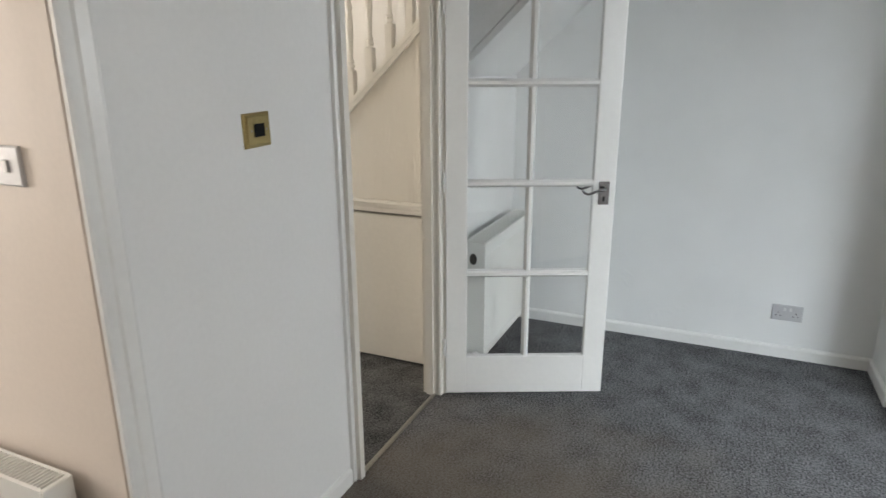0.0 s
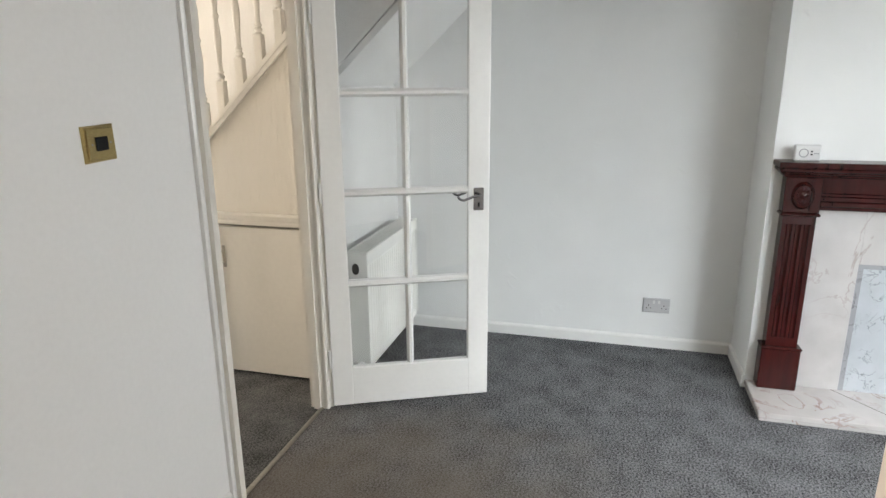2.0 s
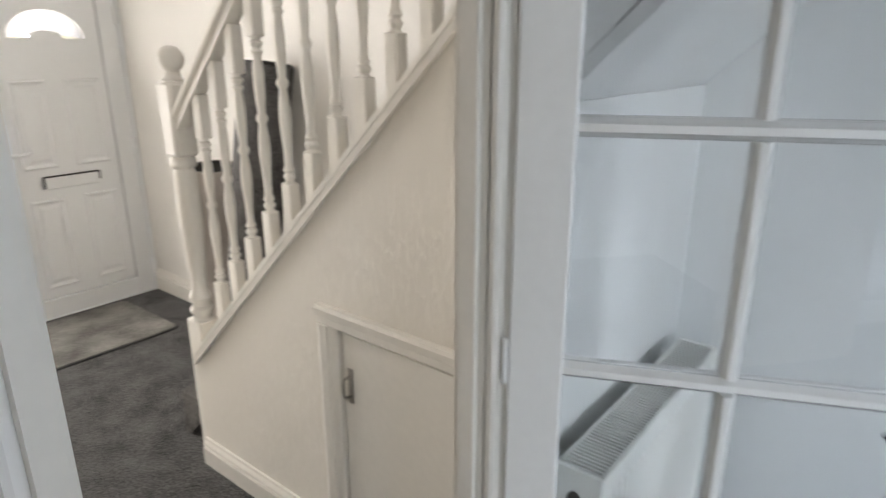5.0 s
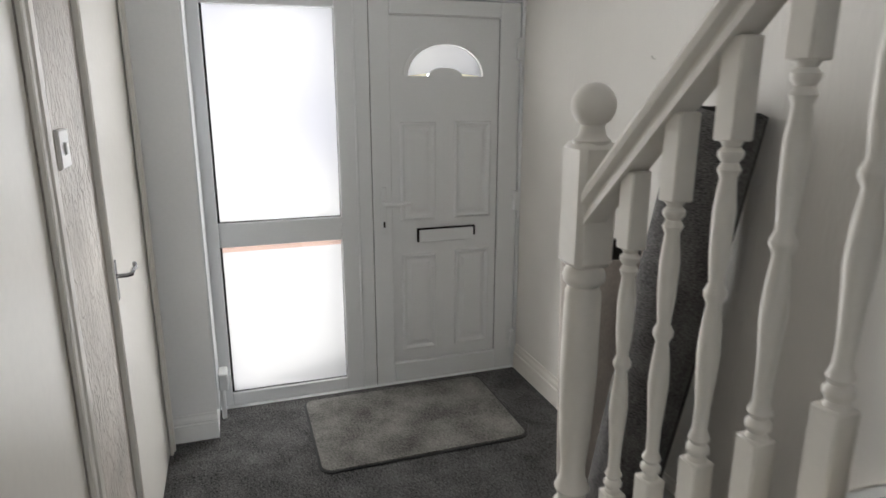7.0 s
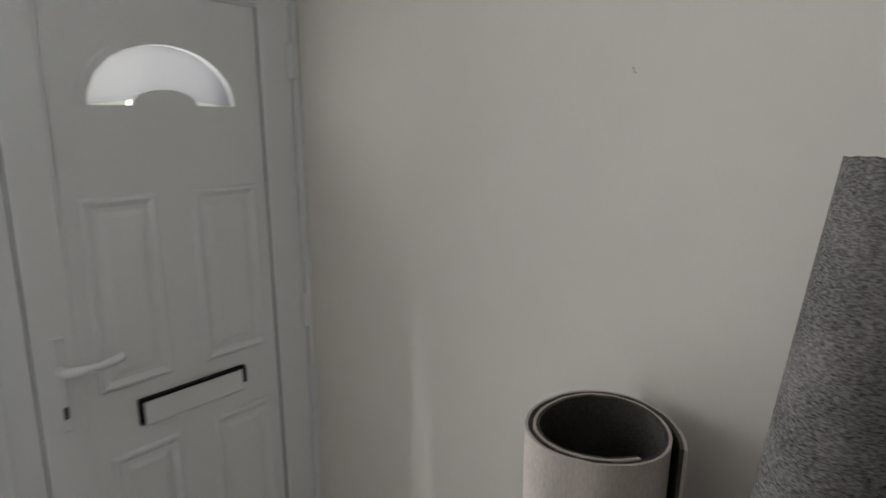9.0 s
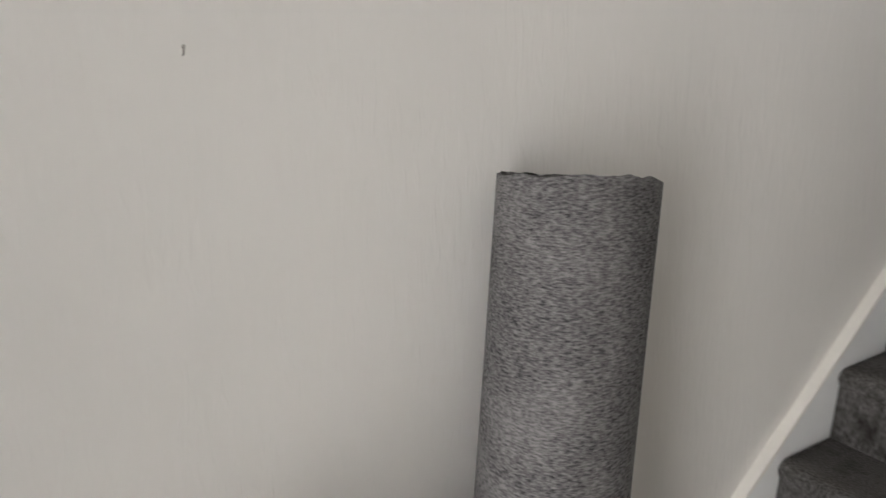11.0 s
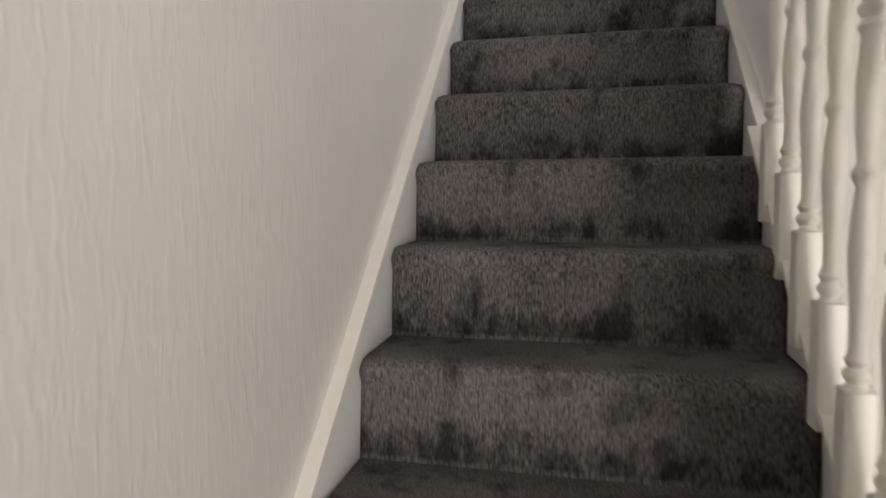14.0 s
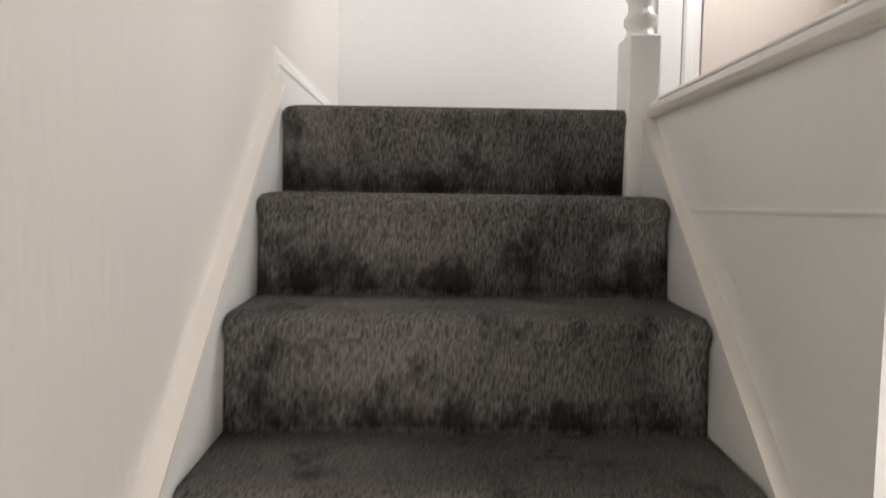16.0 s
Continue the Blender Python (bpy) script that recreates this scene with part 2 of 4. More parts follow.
PLASTIC = material("white_plastic", (0.72, 0.72, 0.71), 0.35, grain=70, spread=0.008)
GREY_PLASTIC = material("grey_plastic", (0.30, 0.30, 0.31), 0.4, grain=70, spread=0.03)
PLATE = material("satin_grey_plate", (0.56, 0.56, 0.57), 0.35, 0.15, grain=90, spread=0.02)
JOINT_AND_SHADE = material("dark_joint_and_shade", (0.05, 0.045, 0.04), 0.8, grain=50, spread=0.1)
CLEAR = glass("clear_glass")
FROST = glass("frosted_glass", 0.8, (0.2, 0.2, 0.205))
# grey tint dims the lamps behind; noise stands in for uneven daylight
nodes, links = FROST.node_tree.nodes, FROST.node_tree.links
tex, ramp, co = nodes.new("ShaderNodeTexNoise"), nodes.new("ShaderNodeValToRGB"), nodes.new("ShaderNodeTexCoord")
tex.inputs["Scale"].default_value, tex.inputs["Detail"].default_value = 1.1, 1
ramp.color_ramp.elements[0].color, ramp.color_ramp.elements[1].color = (0.088, 0.088, 0.093, 1), (0.124, 0.123, 0.120, 1)
ramp.color_ramp.elements[0].position, ramp.color_ramp.elements[1].position = 0.35, 0.6
links.new(co.outputs["Object"], tex.inputs["Vector"]), links.new(tex.outputs[0], ramp.inputs[0])
links.new(ramp.outputs[0], nodes["Principled BSDF"].inputs["Base Color"])
LEAVES = material("hedge_leaves", (0.05, 0.085, 0.03), 0.6, grain=20, spread=0.25)
LAWN = material("lawn", (0.10, 0.13, 0.06), 0.95, grain=60, spread=0.2, blotch=0.7)
FENCE = material("weathered_fence", (0.34, 0.33, 0.31), 0.85, grain=30, spread=0.1, stretch=(1, 1, 0.1))
PAVING = material("paving_slabs", (0.33, 0.32, 0.31), 0.85, grain=60, spread=0.08, blotch=1)
VENT = material("brown_vent_plastic", (0.17, 0.14, 0.085), 0.5, grain=60, spread=0.1)
ORANGE_GLOW_TINT = glass("orange_glow_tint", 0.0, (0.97, 0.70, 0.60))


# ---- building helpers ----
def link(name, bm, mat, smooth=False):
    me = bpy.data.meshes.new(name)
    bmesh.ops.recalc_face_normals(bm, faces=bm.faces)
    if smooth:
        for f in bm.faces:
            f.smooth = True
    bm.to_mesh(me)
    bm.free()
    me.materials.append(mat)
    if smooth:
        me.set_sharp_from_angle(angle=radians(38))
    return new(name, me)


def solid(name, bm, mat, label="", category="", kind="", group="", smooth=False):
    return tagged(link(name, bm, mat, smooth), label, category, group, kind)


def thing(name, base, label, category, group="", kind=""):
    ob = new(name)
    ob.location = base
    ob.empty_display_size = 0.1
    return tagged(ob, label, category, group, kind)


def part(name, bm, mat, parent, label="", smooth=False):
    ob = link(name, bm, mat, smooth)
    at = Vector(parent.location) if parent.type == "EMPTY" else Vector(parent.get("base", (0, 0, 0)))
    ob["base"] = tuple(at)
    ob.parent = parent
    if parent.type == "EMPTY":
        ob.matrix_parent_inverse = Matrix.Translation(-at)
    return tagged(ob, label)


def box(x0, x1, y0, y1, z0, z1, bevel=0.0, bm=None, seg=1):
    bm = bm or bmesh.new()
    part_bm = bmesh.new() if bevel else bm
    v = bmesh.ops.create_cube(part_bm, size=1)["verts"]
    for p in v:
        p.co = ((x0 + x1) / 2 + p.co.x * (x1 - x0), (y0 + y1) / 2 + p.co.y * (y1 - y0), (z0 + z1) / 2 + p.co.z * (z1 - z0))
    if bevel:
        bmesh.ops.bevel(part_bm, geom=part_bm.edges[:], offset=bevel, segments=seg, profile=0.5, affect="EDGES")
        me = bpy.data.meshes.new("tmp")
        part_bm.to_mesh(me)
        part_bm.free()
        bm.from_mesh(me)
        bpy.data.meshes.remove(me)
    return bm


def prism(points, axis, a, b, bm=None):
    """A closed outline carried along an axis. points are (y, z) for x, (x, z) for y and (x, y) for z."""
    bm = bm or bmesh.new()
    put = {"x": lambda p, s: (s, p[0], p[1]), "y": lambda p, s: (p[0], s, p[1]), "z": lambda p, s: (p[0], p[1], s)}[axis]
    lo, hi = [bm.verts.new(put(p, a)) for p in points], [bm.verts.new(put(p, b)) for p in points]
    bm.faces.new(lo), bm.faces.new(hi[::-1])
    for i in range(len(points)):
        j = (i + 1) % len(points)
        bm.faces.new((lo[i], lo[j], hi[j], hi[i]))
    return bm


def lathe(profile, cx, cy, n=16, bm=None):
    """Rings of (radius, z) round an upright axis."""
    bm = bm or bmesh.new()
    rings = []
    for r, z in profile:
        r = max(r, 0.0005)
        rings.append([bm.verts.new((cx + r * math.cos(2 * math.pi * i / n), cy + r * math.sin(2 * math.pi * i / n), z)) for i in range(n)])
    for a, b in zip(rings, rings[1:]):
        for i in range(n):
            bm.faces.new((a[i], a[(i + 1) % n], b[(i + 1) % n], b[i]))
    bm.faces.new(rings[0][::-1]), bm.faces.new(rings[-1])
    return bm


def tube(points, radius, n=10, bm=None):
    bm = bm or bmesh.new()
    pts = [Vector(p) for p in points]
    rings = []
    for i, p in enumerate(pts):
        d = (pts[min(i + 1, len(pts) - 1)] - pts[max(i - 1, 0)]).normalized()
        u = d.orthogonal().normalized() if i == 0 else (rings_u - d * rings_u.dot(d)).normalized()
        rings_u = u
        w = d.cross(u)
        rings.append([bm.verts.new(p + radius * (math.cos(2 * math.pi * k / n) * u + math.sin(2 * math.pi * k / n) * w)) for k in range(n)])
    for a, b in zip(rings, rings[1:]):
        for k in range(n):
            bm.faces.new((a[k], a[(k + 1) % n], b[(k + 1) % n], b[k]))
    bm.faces.new(rings[0][::-1]), bm.faces.new(rings[-1])
    return bm


def turned(bm, m):
    bmesh.ops.transform(bm, matrix=m, verts=bm.verts)
    return bm


def skirting(height=0.1, thick=0.018):
    """Outline of a skirting board, thickness first, with a rounded top."""
    if height < 0.09:
        return [(0, 0), (thick, 0), (thick, height * 0.80), (thick * 0.8, height * 0.9), (thick * 0.45, height * 0.97), (0, height)]
    return [(0, 0), (thick, 0), (thick, height * 0.64), (thick * 0.62, height * 0.66), (thick * 0.62, height * 0.70), (thick * 0.9, height * 0.73), (thick * 0.8, height * 0.82), (thick * 0.4, height * 0.91), (thick * 0.3, height), (0, height)]


def run_x(outline, x0, x1, y, sign, z=0.0):
    return prism([(y + sign * d, z + h) for d, h in outline], "x", x0, x1)


def run_y(outline, y0, y1, x, sign, z=0.0):
    return prism([(x + sign * d, z + h) for d, h in outline], "y", y0, y1)


def architrave(width=0.065, thick=0.018):
    """Outline of an architrave across its width: thin at the opening, thick outside."""
    return [(0, 0), (0, thick * 0.45), (width * 0.1, thick * 0.6), (width * 0.42, thick * 0.62), (width * 0.5, thick * 0.85), (width * 0.85, thick), (width, thick * 0.8), (width, 0)]


# ---- setting: floors, walls, ceilings ----
PARTY, LIVING_PARTY = -0.885, -0.90
RISE, GOING, FIRST = 0.199, 0.204, -1.781
CEIL, UPPER, TOP = 2.39, 2.587, 4.95
FRONT, BACK, PATIO = -3.571, 5.2, 2.14


def nosing(y):
    return RISE + (y - FIRST) * RISE / GOING


def soffit(y):
    return 1.48 + 0.93 * y


S = "structure"
solid("floor_living", prism([(-1.0, 0), (1.82, 0), (1.82, -3.8), (3.8, -3.8), (3.8, 2.5), (2.6, 2.5), (2.6, 5.4), (-1.0, 5.4)], "z", -0.06, 0), CARPET, "short-pile blue-grey fitted carpet in the living room", "carpet", S)
solid("floor_hall", box(-1.0, 1.1, -3.75, 0, -0.06, -0.001), HALL_CARPET, "dark brown-grey fitted carpet in the hallway", "carpet", S)
solid("threshold_strip", prism([(0.000, -0.01), (0.028, -0.01), (0.024, 0.004), (0.014, 0.007), (0.004, 0.004)], "x", 0.24, 0.94), STEEL, "worn metal carpet strip across the doorway", "threshold strip", S)
solid("wall_party_hall", prism([(-3.75, 0), (-0.05, 0), (-0.05, 1.45), (0.99, 2.42), (1.8, 2.42), (1.8, 5), (-3.75, 5)], "x", -1.05, PARTY), WALLPAPER, "cream embossed vertical-streak wallpaper beside the stairs", "wall", S)
solid("wall_party_living", box(-1.04, LIVING_PARTY, -0.05, 5.4, 0, CEIL), WHITE_WALL, "white painted wall with faint plaster marks", "wall", S)
solid("wall_doorway_stairs", prism([(-0.9, 0), (0.242, 0), (0.242, CEIL), (-0.012, CEIL), (-0.012, 1.50), (-0.9, 1.50)], "y", -0.03, 0.03), WHITE_WALL, "white wall behind the radiator under the stairs", "wall", S)
solid("wall_doorway_head", box(0.242, 0.944, -0.03, 0.005, 2.032, CEIL), WHITE_WALL, "white wall above the living room doorway", "wall", S)
solid("wall_doorway_panel", box(0.944, 1.9, -0.03, 0, 0, CEIL), PANEL_WALL, "smooth white wall beside the doorway", "wall", S)
solid("wall_hall_doorway_face", box(-0.0, 0.17, -0.034, -0.0305, 0, CEIL), WALLPAPER, "cream papered nib beside the doorway", "wall", S)

hall = bmesh.new()
for y0, y1, z0, z1 in ((-3.6, -3.17, 0, CEIL), (-3.17, -2.39, 2.0, CEIL), (-1.83, -1.05, 2.0, CEIL), (-1.05, -0.03, 0, CEIL)):
    box(1.0, 1.1, y0, y1, z0, z1, bm=hall)
solid("wall_hall_side", hall, WALLPAPER, "cream papered hallway wall with two doors", "wall", S)
solid("wall_hall_strip", box(0.997, 1.1, -2.39, -1.83, 0, CEIL), ROUGH_PAPER, "strip of heavily textured beige wallpaper between doors", "wall", S)
solid("wall_front_nib", box(0.79, 1.1, -3.75, -3.285, 0, CEIL), PANEL_WALL, "painted nib beside the glazed side panel", "wall", S)
solid("wall_front_head", box(-0.9, 0.79, -3.75, FRONT + 0.03, 2.09, CEIL), PANEL_WALL, "painted wall over the front door", "wall", S)
solid("wall_dining_side", box(1.82, 1.9, -3.75, -0.03, 0, CEIL), DINING_WALL, "warm cream painted wall behind a radiator", "wall", S)
solid("wall_dining_nib", box(1.82, 1.9, 1.69, 2.5, 0, CEIL, 0.003), DINING_WALL, "warm cream wall end beside the wide opening", "wall", S)
dining = box(1.82, 2.05, -3.85, -3.7, 0, CEIL)
for x0, x1, z0, z1 in ((3.45, 3.8, 0, CEIL), (2.05, 3.45, 0, 0.85), (2.05, 3.45, 2.0, CEIL)):
    box(x0, x1, -3.85, -3.7, z0, z1, bm=dining)
solid("wall_dining_front", dining, DINING_WALL, "plain cream wall with an unseen window opening", "wall", S)
solid("wall_living_east", box(3.7, 3.85, -3.7, 2.5, 0, CEIL), WHITE_WALL, "plain white side wall", "wall", S)
solid("wall_living_return", box(1.9, 3.7, 2.35, 2.5, 0, CEIL), WHITE_WALL, "plain white return wall", "wall", S)
patio = bmesh.new()
for y0, y1, z0, z1 in ((2.5, 2.6, 0, CEIL), (4.79, 5.4, 0, CEIL), (2.6, 4.79, 2.12, CEIL)):
    box(PATIO, PATIO + 0.25, y0, y1, z0, z1, bm=patio)
solid("wall_patio", patio, WHITE_WALL, "white wall round the patio doors", "wall", S)
rear = bmesh.new()
for x0, x1, z0, z1 in ((-0.9, -0.27, 0, CEIL), (1.60, PATIO, 0, CEIL), (-0.27, 1.60, 0, 0.87), (-0.27, 1.60, 2.1, CEIL)):
    box(x0, x1, BACK, BACK + 0.2, z0, z1, bm=rear)
solid("wall_back", rear, WHITE_WALL, "white end wall with a narrow window", "wall", S)
solid("wall_pillar", box(1.95, PATIO, 4.80, BACK, 0, CEIL), WHITE_WALL, "white boxed pillar in the corner by the patio doors", "wall", S)
solid("ceiling_living", prism([(-0.9, 0.99), (0, 0.99), (0, 0), (1.82, 0), (1.82, -3.8), (3.8, -3.8), (3.8, 2.5), (2.5, 2.5), (2.5, 5.4), (-0.9, 5.4)], "z", CEIL, CEIL + 0.12), CEILING, "plain white ceiling of the living room", "ceiling", S)
solid("ceiling_hall", prism([(-0.9, -3.75), (1.1, -3.75), (1.1, -0.0), (0, -0.0), (0, -1.1), (-0.9, -1.1)], "z", CEIL, UPPER - 0.01), CEILING, "plain white ceiling of the hallway", "ceiling", S)

# chimney breast
solid("wall_chimney_breast", box(LIVING_PARTY, -0.49, 2.02, 3.46, 0, CEIL), WHITE_WALL, "white painted chimney breast", "wall", S)

# stairs boxed into the corner of the living room
solid("wall_stair_soffit", prism([(-0.0, soffit(0)), (0.99, soffit(0.99)), (0.99, soffit(0.99) + 0.04), (-0.0, soffit(0) + 0.04)], "x", -0.9, 0.0), WHITE_WALL, "white sloping underside of the boxed-in stairs", "wall", S)
solid("wall_stair_side", prism([(-0.08, 1.30), (0.0, soffit(0.0) + 0.04), (0.93, UPPER - 0.17), (0.93, UPPER - 0.003), (-0.08, UPPER - 0.003)], "x", -0.03, 0.0), PANEL_WALL, "cream painted wall along the upper stairs", "wall", S)

solid("trim_stair_wall_joint", box(-0.0325, -0.0302, -0.078, 0.56, 2.366, 2.373, 0.0008), PANEL_WALL, "faint raised paper joint along the stair wall", "wall joint", S)

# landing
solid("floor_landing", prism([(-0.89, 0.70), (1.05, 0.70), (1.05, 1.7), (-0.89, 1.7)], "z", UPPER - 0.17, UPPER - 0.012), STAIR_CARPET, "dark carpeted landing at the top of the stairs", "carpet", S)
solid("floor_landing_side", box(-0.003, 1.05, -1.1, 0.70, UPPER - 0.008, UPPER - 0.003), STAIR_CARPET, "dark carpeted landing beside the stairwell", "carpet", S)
solid("wall_landing_back", box(-0.9, 1.1, 1.64, 1.75, UPPER - 0.1, TOP), PANEL_WALL, "bright white wall at the end of the landing", "wall", S)
solid("wall_landing_front", box(-0.9, 1.1, -1.2, -1.1, UPPER - 0.1, TOP), PANEL_WALL, "plain white wall over the stairwell", "wall", S)
side = bmesh.new()
for y0, y1, z0, z1 in ((-1.2, 0.4, UPPER - 0.1, TOP), (1.3, 1.7, UPPER - 0.1, TOP), (0.4, 1.3, UPPER - 0.1, 3.45), (0.4, 1.3, 4.4, TOP)):
    box(1.0, 1.1, y0, y1, z0, z1, bm=side)
solid("wall_landing_side", side, PANEL_WALL, "plain white landing wall with an unseen window opening", "wall", S)
solid("ceiling_landing", box(-0.9, 1.1, -1.2, 1.75, TOP, TOP + 0.1), CEILING, "plain white landing ceiling", "ceiling", S)

# landing door placed to fit the view; its beige colour stands in for shade
case = thing("trim_landing_door", (0.4, 1.64, UPPER), "white moulded door frame on the landing", "door frame", kind=S)
part("architrave", prism([(0.465 - u, 1.64 - v) for u, v in architrave(0.07, 0.02)], "z", UPPER - 0.012, UPPER + 2.05), GLOSS_WHITE, case)
part("casing_board", box(0.30, 0.394, 1.628, 1.64, UPPER - 0.012, UPPER + 2.05, 0.002), GLOSS_WHITE, case)
solid("door_5", box(0.467, 0.998, 1.622, 1.64, UPPER - 0.008, UPPER + 2.0, 0.002), DINING_WALL, "beige landing door, closed, darkened by its colour", "door", S)

# skirtings
SK = skirting(0.068, 0.016)
for name, bm, mat, label in (
    ("baseboard_living_party", run_y(SK, 0.03, 2.02, LIVING_PARTY, 1), GLOSS_WHITE, "low white painted skirting"),
    ("baseboard_chimney_side", run_x(SK, LIVING_PARTY + 0.016, -0.49, 2.02, -1), GLOSS_WHITE, "low white painted skirting on the chimney breast"),
    ("baseboard_radiator_wall", run_x(SK, LIVING_PARTY + 0.016, 0.186, 0.03, 1), GLOSS_WHITE, "low white painted skirting under the radiator"),
    ("baseboard_panel", run_x(SK, 1.0, 1.84, 0.0, 1), GLOSS_WHITE, "low white painted skirting"),
    ("baseboard_back", run_x(SK, LIVING_PARTY, 1.95, BACK, -1), GLOSS_WHITE, "low white painted skirting"),
    ("baseboard_pillar", run_x(SK, 1.95, PATIO, 4.80, -1), GLOSS_WHITE, "low white painted skirting"),
    ("baseboard_party_hall", run_y(skirting(0.15, 0.02), FRONT + 0.03, -1.80, PARTY, 1), GLOSS, "tall cream painted skirting"),
    ("baseboard_nib", run_x(skirting(0.13, 0.02), 0.79, 1.0, -3.285, 1), GLOSS_WHITE, "white painted skirting on the nib"),
    ("baseboard_stair_flank", run_y(skirting(0.115, 0.022), -1.49, -0.75, 0.0, 1), GLOSS, "cream moulded skirting under the stairs"),
    ("baseboard_landing_back", run_x(skirting(0.14, 0.018), PARTY, 1.0, 1.64, -1, UPPER - 0.012), GLOSS_WHITE, "white painted skirting on the landing"),
    ("baseboard_landing_party", run_y(skirting(0.15, 0.018), 0.70, 1.64, PARTY, 1, UPPER - 0.012), GLOSS_WHITE, "white painted skirting on the landing"),
    ("baseboard_strip", run_y(skirting(0.12, 0.018), -2.32, -1.91, 0.997, -1), GLOSS, "cream painted skirting between the doors"),
):
    solid(name, bm, mat, label, "skirting board", S)


# ---- door frames ----
def doorcase(name, plane, a, b, top, faces, mat, lining, width=0.065, label=""):
    """Architraves and lining round an opening from a to b. plane: 'y' for a wall facing y. faces: (place, sign) each."""
    case = thing(name, (0, 0, 0), label, "door frame", kind=S)
    o = architrave(width)
    for place, sign in faces:
        for start, way in ((a, -1), (b, 1)):
            pts = [(start + way * u, place + sign * v) for u, v in o]
            part("architrave", prism(pts if plane == "y" else [(q, p) for p, q in pts], "z", 0, top + width * 0.95), mat, case)
        pts = [(place + sign * v, top + u) for u, v in o]
        bm = prism(pts, "x", a - width, b + width) if plane == "y" else prism(pts, "y", a - width, b + width)
        part("head_architrave", bm, mat, case)
    lo, hi = lining
    for start, way in ((a, 1), (b, -1)):
        x0, x1 = sorted((start, start - way * 0.03))
        part("jamb", box(x0, x1, lo, hi, 0, top) if plane == "y" else box(lo, hi, x0, x1, 0, top), mat, case)
        x0, x1 = sorted((start, start + way * 0.012))
        m = (lo + hi) / 2
        part("door_stop", box(x0, x1, m - 0.02, m + 0.014, 0, top) if plane == "y" else box(m - 0.02, m + 0.014, x0, x1, 0, top), mat, case)
    return case


doorcase("trim_living_doorway", "y", 0.246, 0.94, 2.03, ((-0.034, -1),), GLOSS, (-0.036, 0.034), 0.08, "cream gloss door frame with moulded architraves")
stile = thing("trim_living_architrave", (0, 0, 0), "gloss architraves on the living room side of the doorway", "door frame", kind=S)
part("architrave", prism([(0.246 - u, 0.03 + v) for u, v in architrave(0.06, 0.036)], "z", 0, 2.09), GLOSS, stile)
part("architrave", prism([(0.94 + u, v) for u, v in architrave(0.05, 0.018)], "z", 0, 2.03), GLOSS_WHITE, stile)
part("head_architrave", prism([(0.005 + v, 2.03 + u) for u, v in architrave(0.06, 0.018)], "x", 0.246, 0.99), GLOSS_WHITE, stile)

corner = thing("trim_wall_end", (1.9, 0, 0), "white moulded architrave on the open end of the wall", "door frame", kind=S)
part("architrave", prism([(1.912 - u, v) for u, v in architrave(0.075, 0.024)], "z", 0, CEIL), GLOSS_WHITE, corner)
part("jamb", box(1.9, 1.914, -0.12, -0.001, 0, CEIL, 0.005), DINING_WALL, corner, "cream painted return")


# ---- stairs ----
stairs = thing("staircase", (-0.45, -0.6, 0), "straight carpeted staircase with white strings and turned balusters", "staircase")
XL, XR = -0.858, -0.058
for k in range(1, 14):
    y, z = FIRST + (k - 1) * GOING - 0.004, k * RISE + 0.007
    depth = GOING + 0.03 if k < 13 else 0.06
    prof = [(y + depth, z - 0.03), (y + depth, z), (y + 0.035, z), (y + 0.018, z - 0.002), (y + 0.006, z - 0.010), (y, z - 0.022), (y + 0.001, z - 0.036), (y + 0.010, z - 0.055), (y + 0.014, z - RISE - 0.012), (y + 0.05, z - RISE - 0.012)]
    bm = bmesh.new()
    xs = [(XL, 0.014), (XL + 0.006, 0.006), (XL + 0.02, 0.002), (XL + 0.045, 0), (XR - 0.045, 0), (XR - 0.02, 0.002), (XR - 0.006, 0.006), (XR, 0.014)]
    rows = []
    for x, d in xs:
        rows.append([bm.verts.new((x, py + d * (1 if 3 <= i <= 7 else 0), pz - d * (0.8 if 2 <= i <= 5 else 0))) for i, (py, pz) in enumerate(prof)])
    for a, b in zip(rows, rows[1:]):
        for i in range(len(prof) - 1):
            bm.faces.new((a[i], a[i + 1], b[i + 1], b[i]))
    bm.faces.new(rows[0]), bm.faces.new(rows[-1][::-1])
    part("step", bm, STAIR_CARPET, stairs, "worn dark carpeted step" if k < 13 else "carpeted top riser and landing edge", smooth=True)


def capping_top(y):
    return nosing(y) + 0.004 - 0.032 * (y + 1.4)


def slope_board(y0, y1, up, down, x0, x1):
    return prism([(y0, nosing(y0) + down), (y1, nosing(y1) + down), (y1, nosing(y1) + up), (y0, nosing(y0) + up)], "x", x0, x1)


part("wall_string", prism([(-1.83, 0), (-1.55, 0), (0.69, nosing(0.69) - 0.30), (0.69, nosing(0.69) + 0.025), (-1.83, nosing(-1.83) + 0.025)], "x", PARTY, XL - 0.001), GLOSS_WHITE, stairs)
part("string_moulding", slope_board(-1.83, 0.69, 0.038, 0.025, PARTY, XL + 0.002), GLOSS, stairs)
part("outer_string", prism([(-1.50, capping_top(-1.50) - 0.32), (0.69, nosing(0.69) - 0.34), (0.69, nosing(0.69) - 0.02), (-1.50, nosing(-1.50) + 0.002)], "x", XR + 0.001, -0.033), GLOSS_WHITE, stairs)
part("string_edge", slope_board(-1.495, -0.08, 0.010, -0.006, -0.082, -0.0335), GLOSS, stairs)
part("string_moulding", slope_board(-0.08, 0.69, -0.004, -0.018, XR, -0.028), GLOSS, stairs)
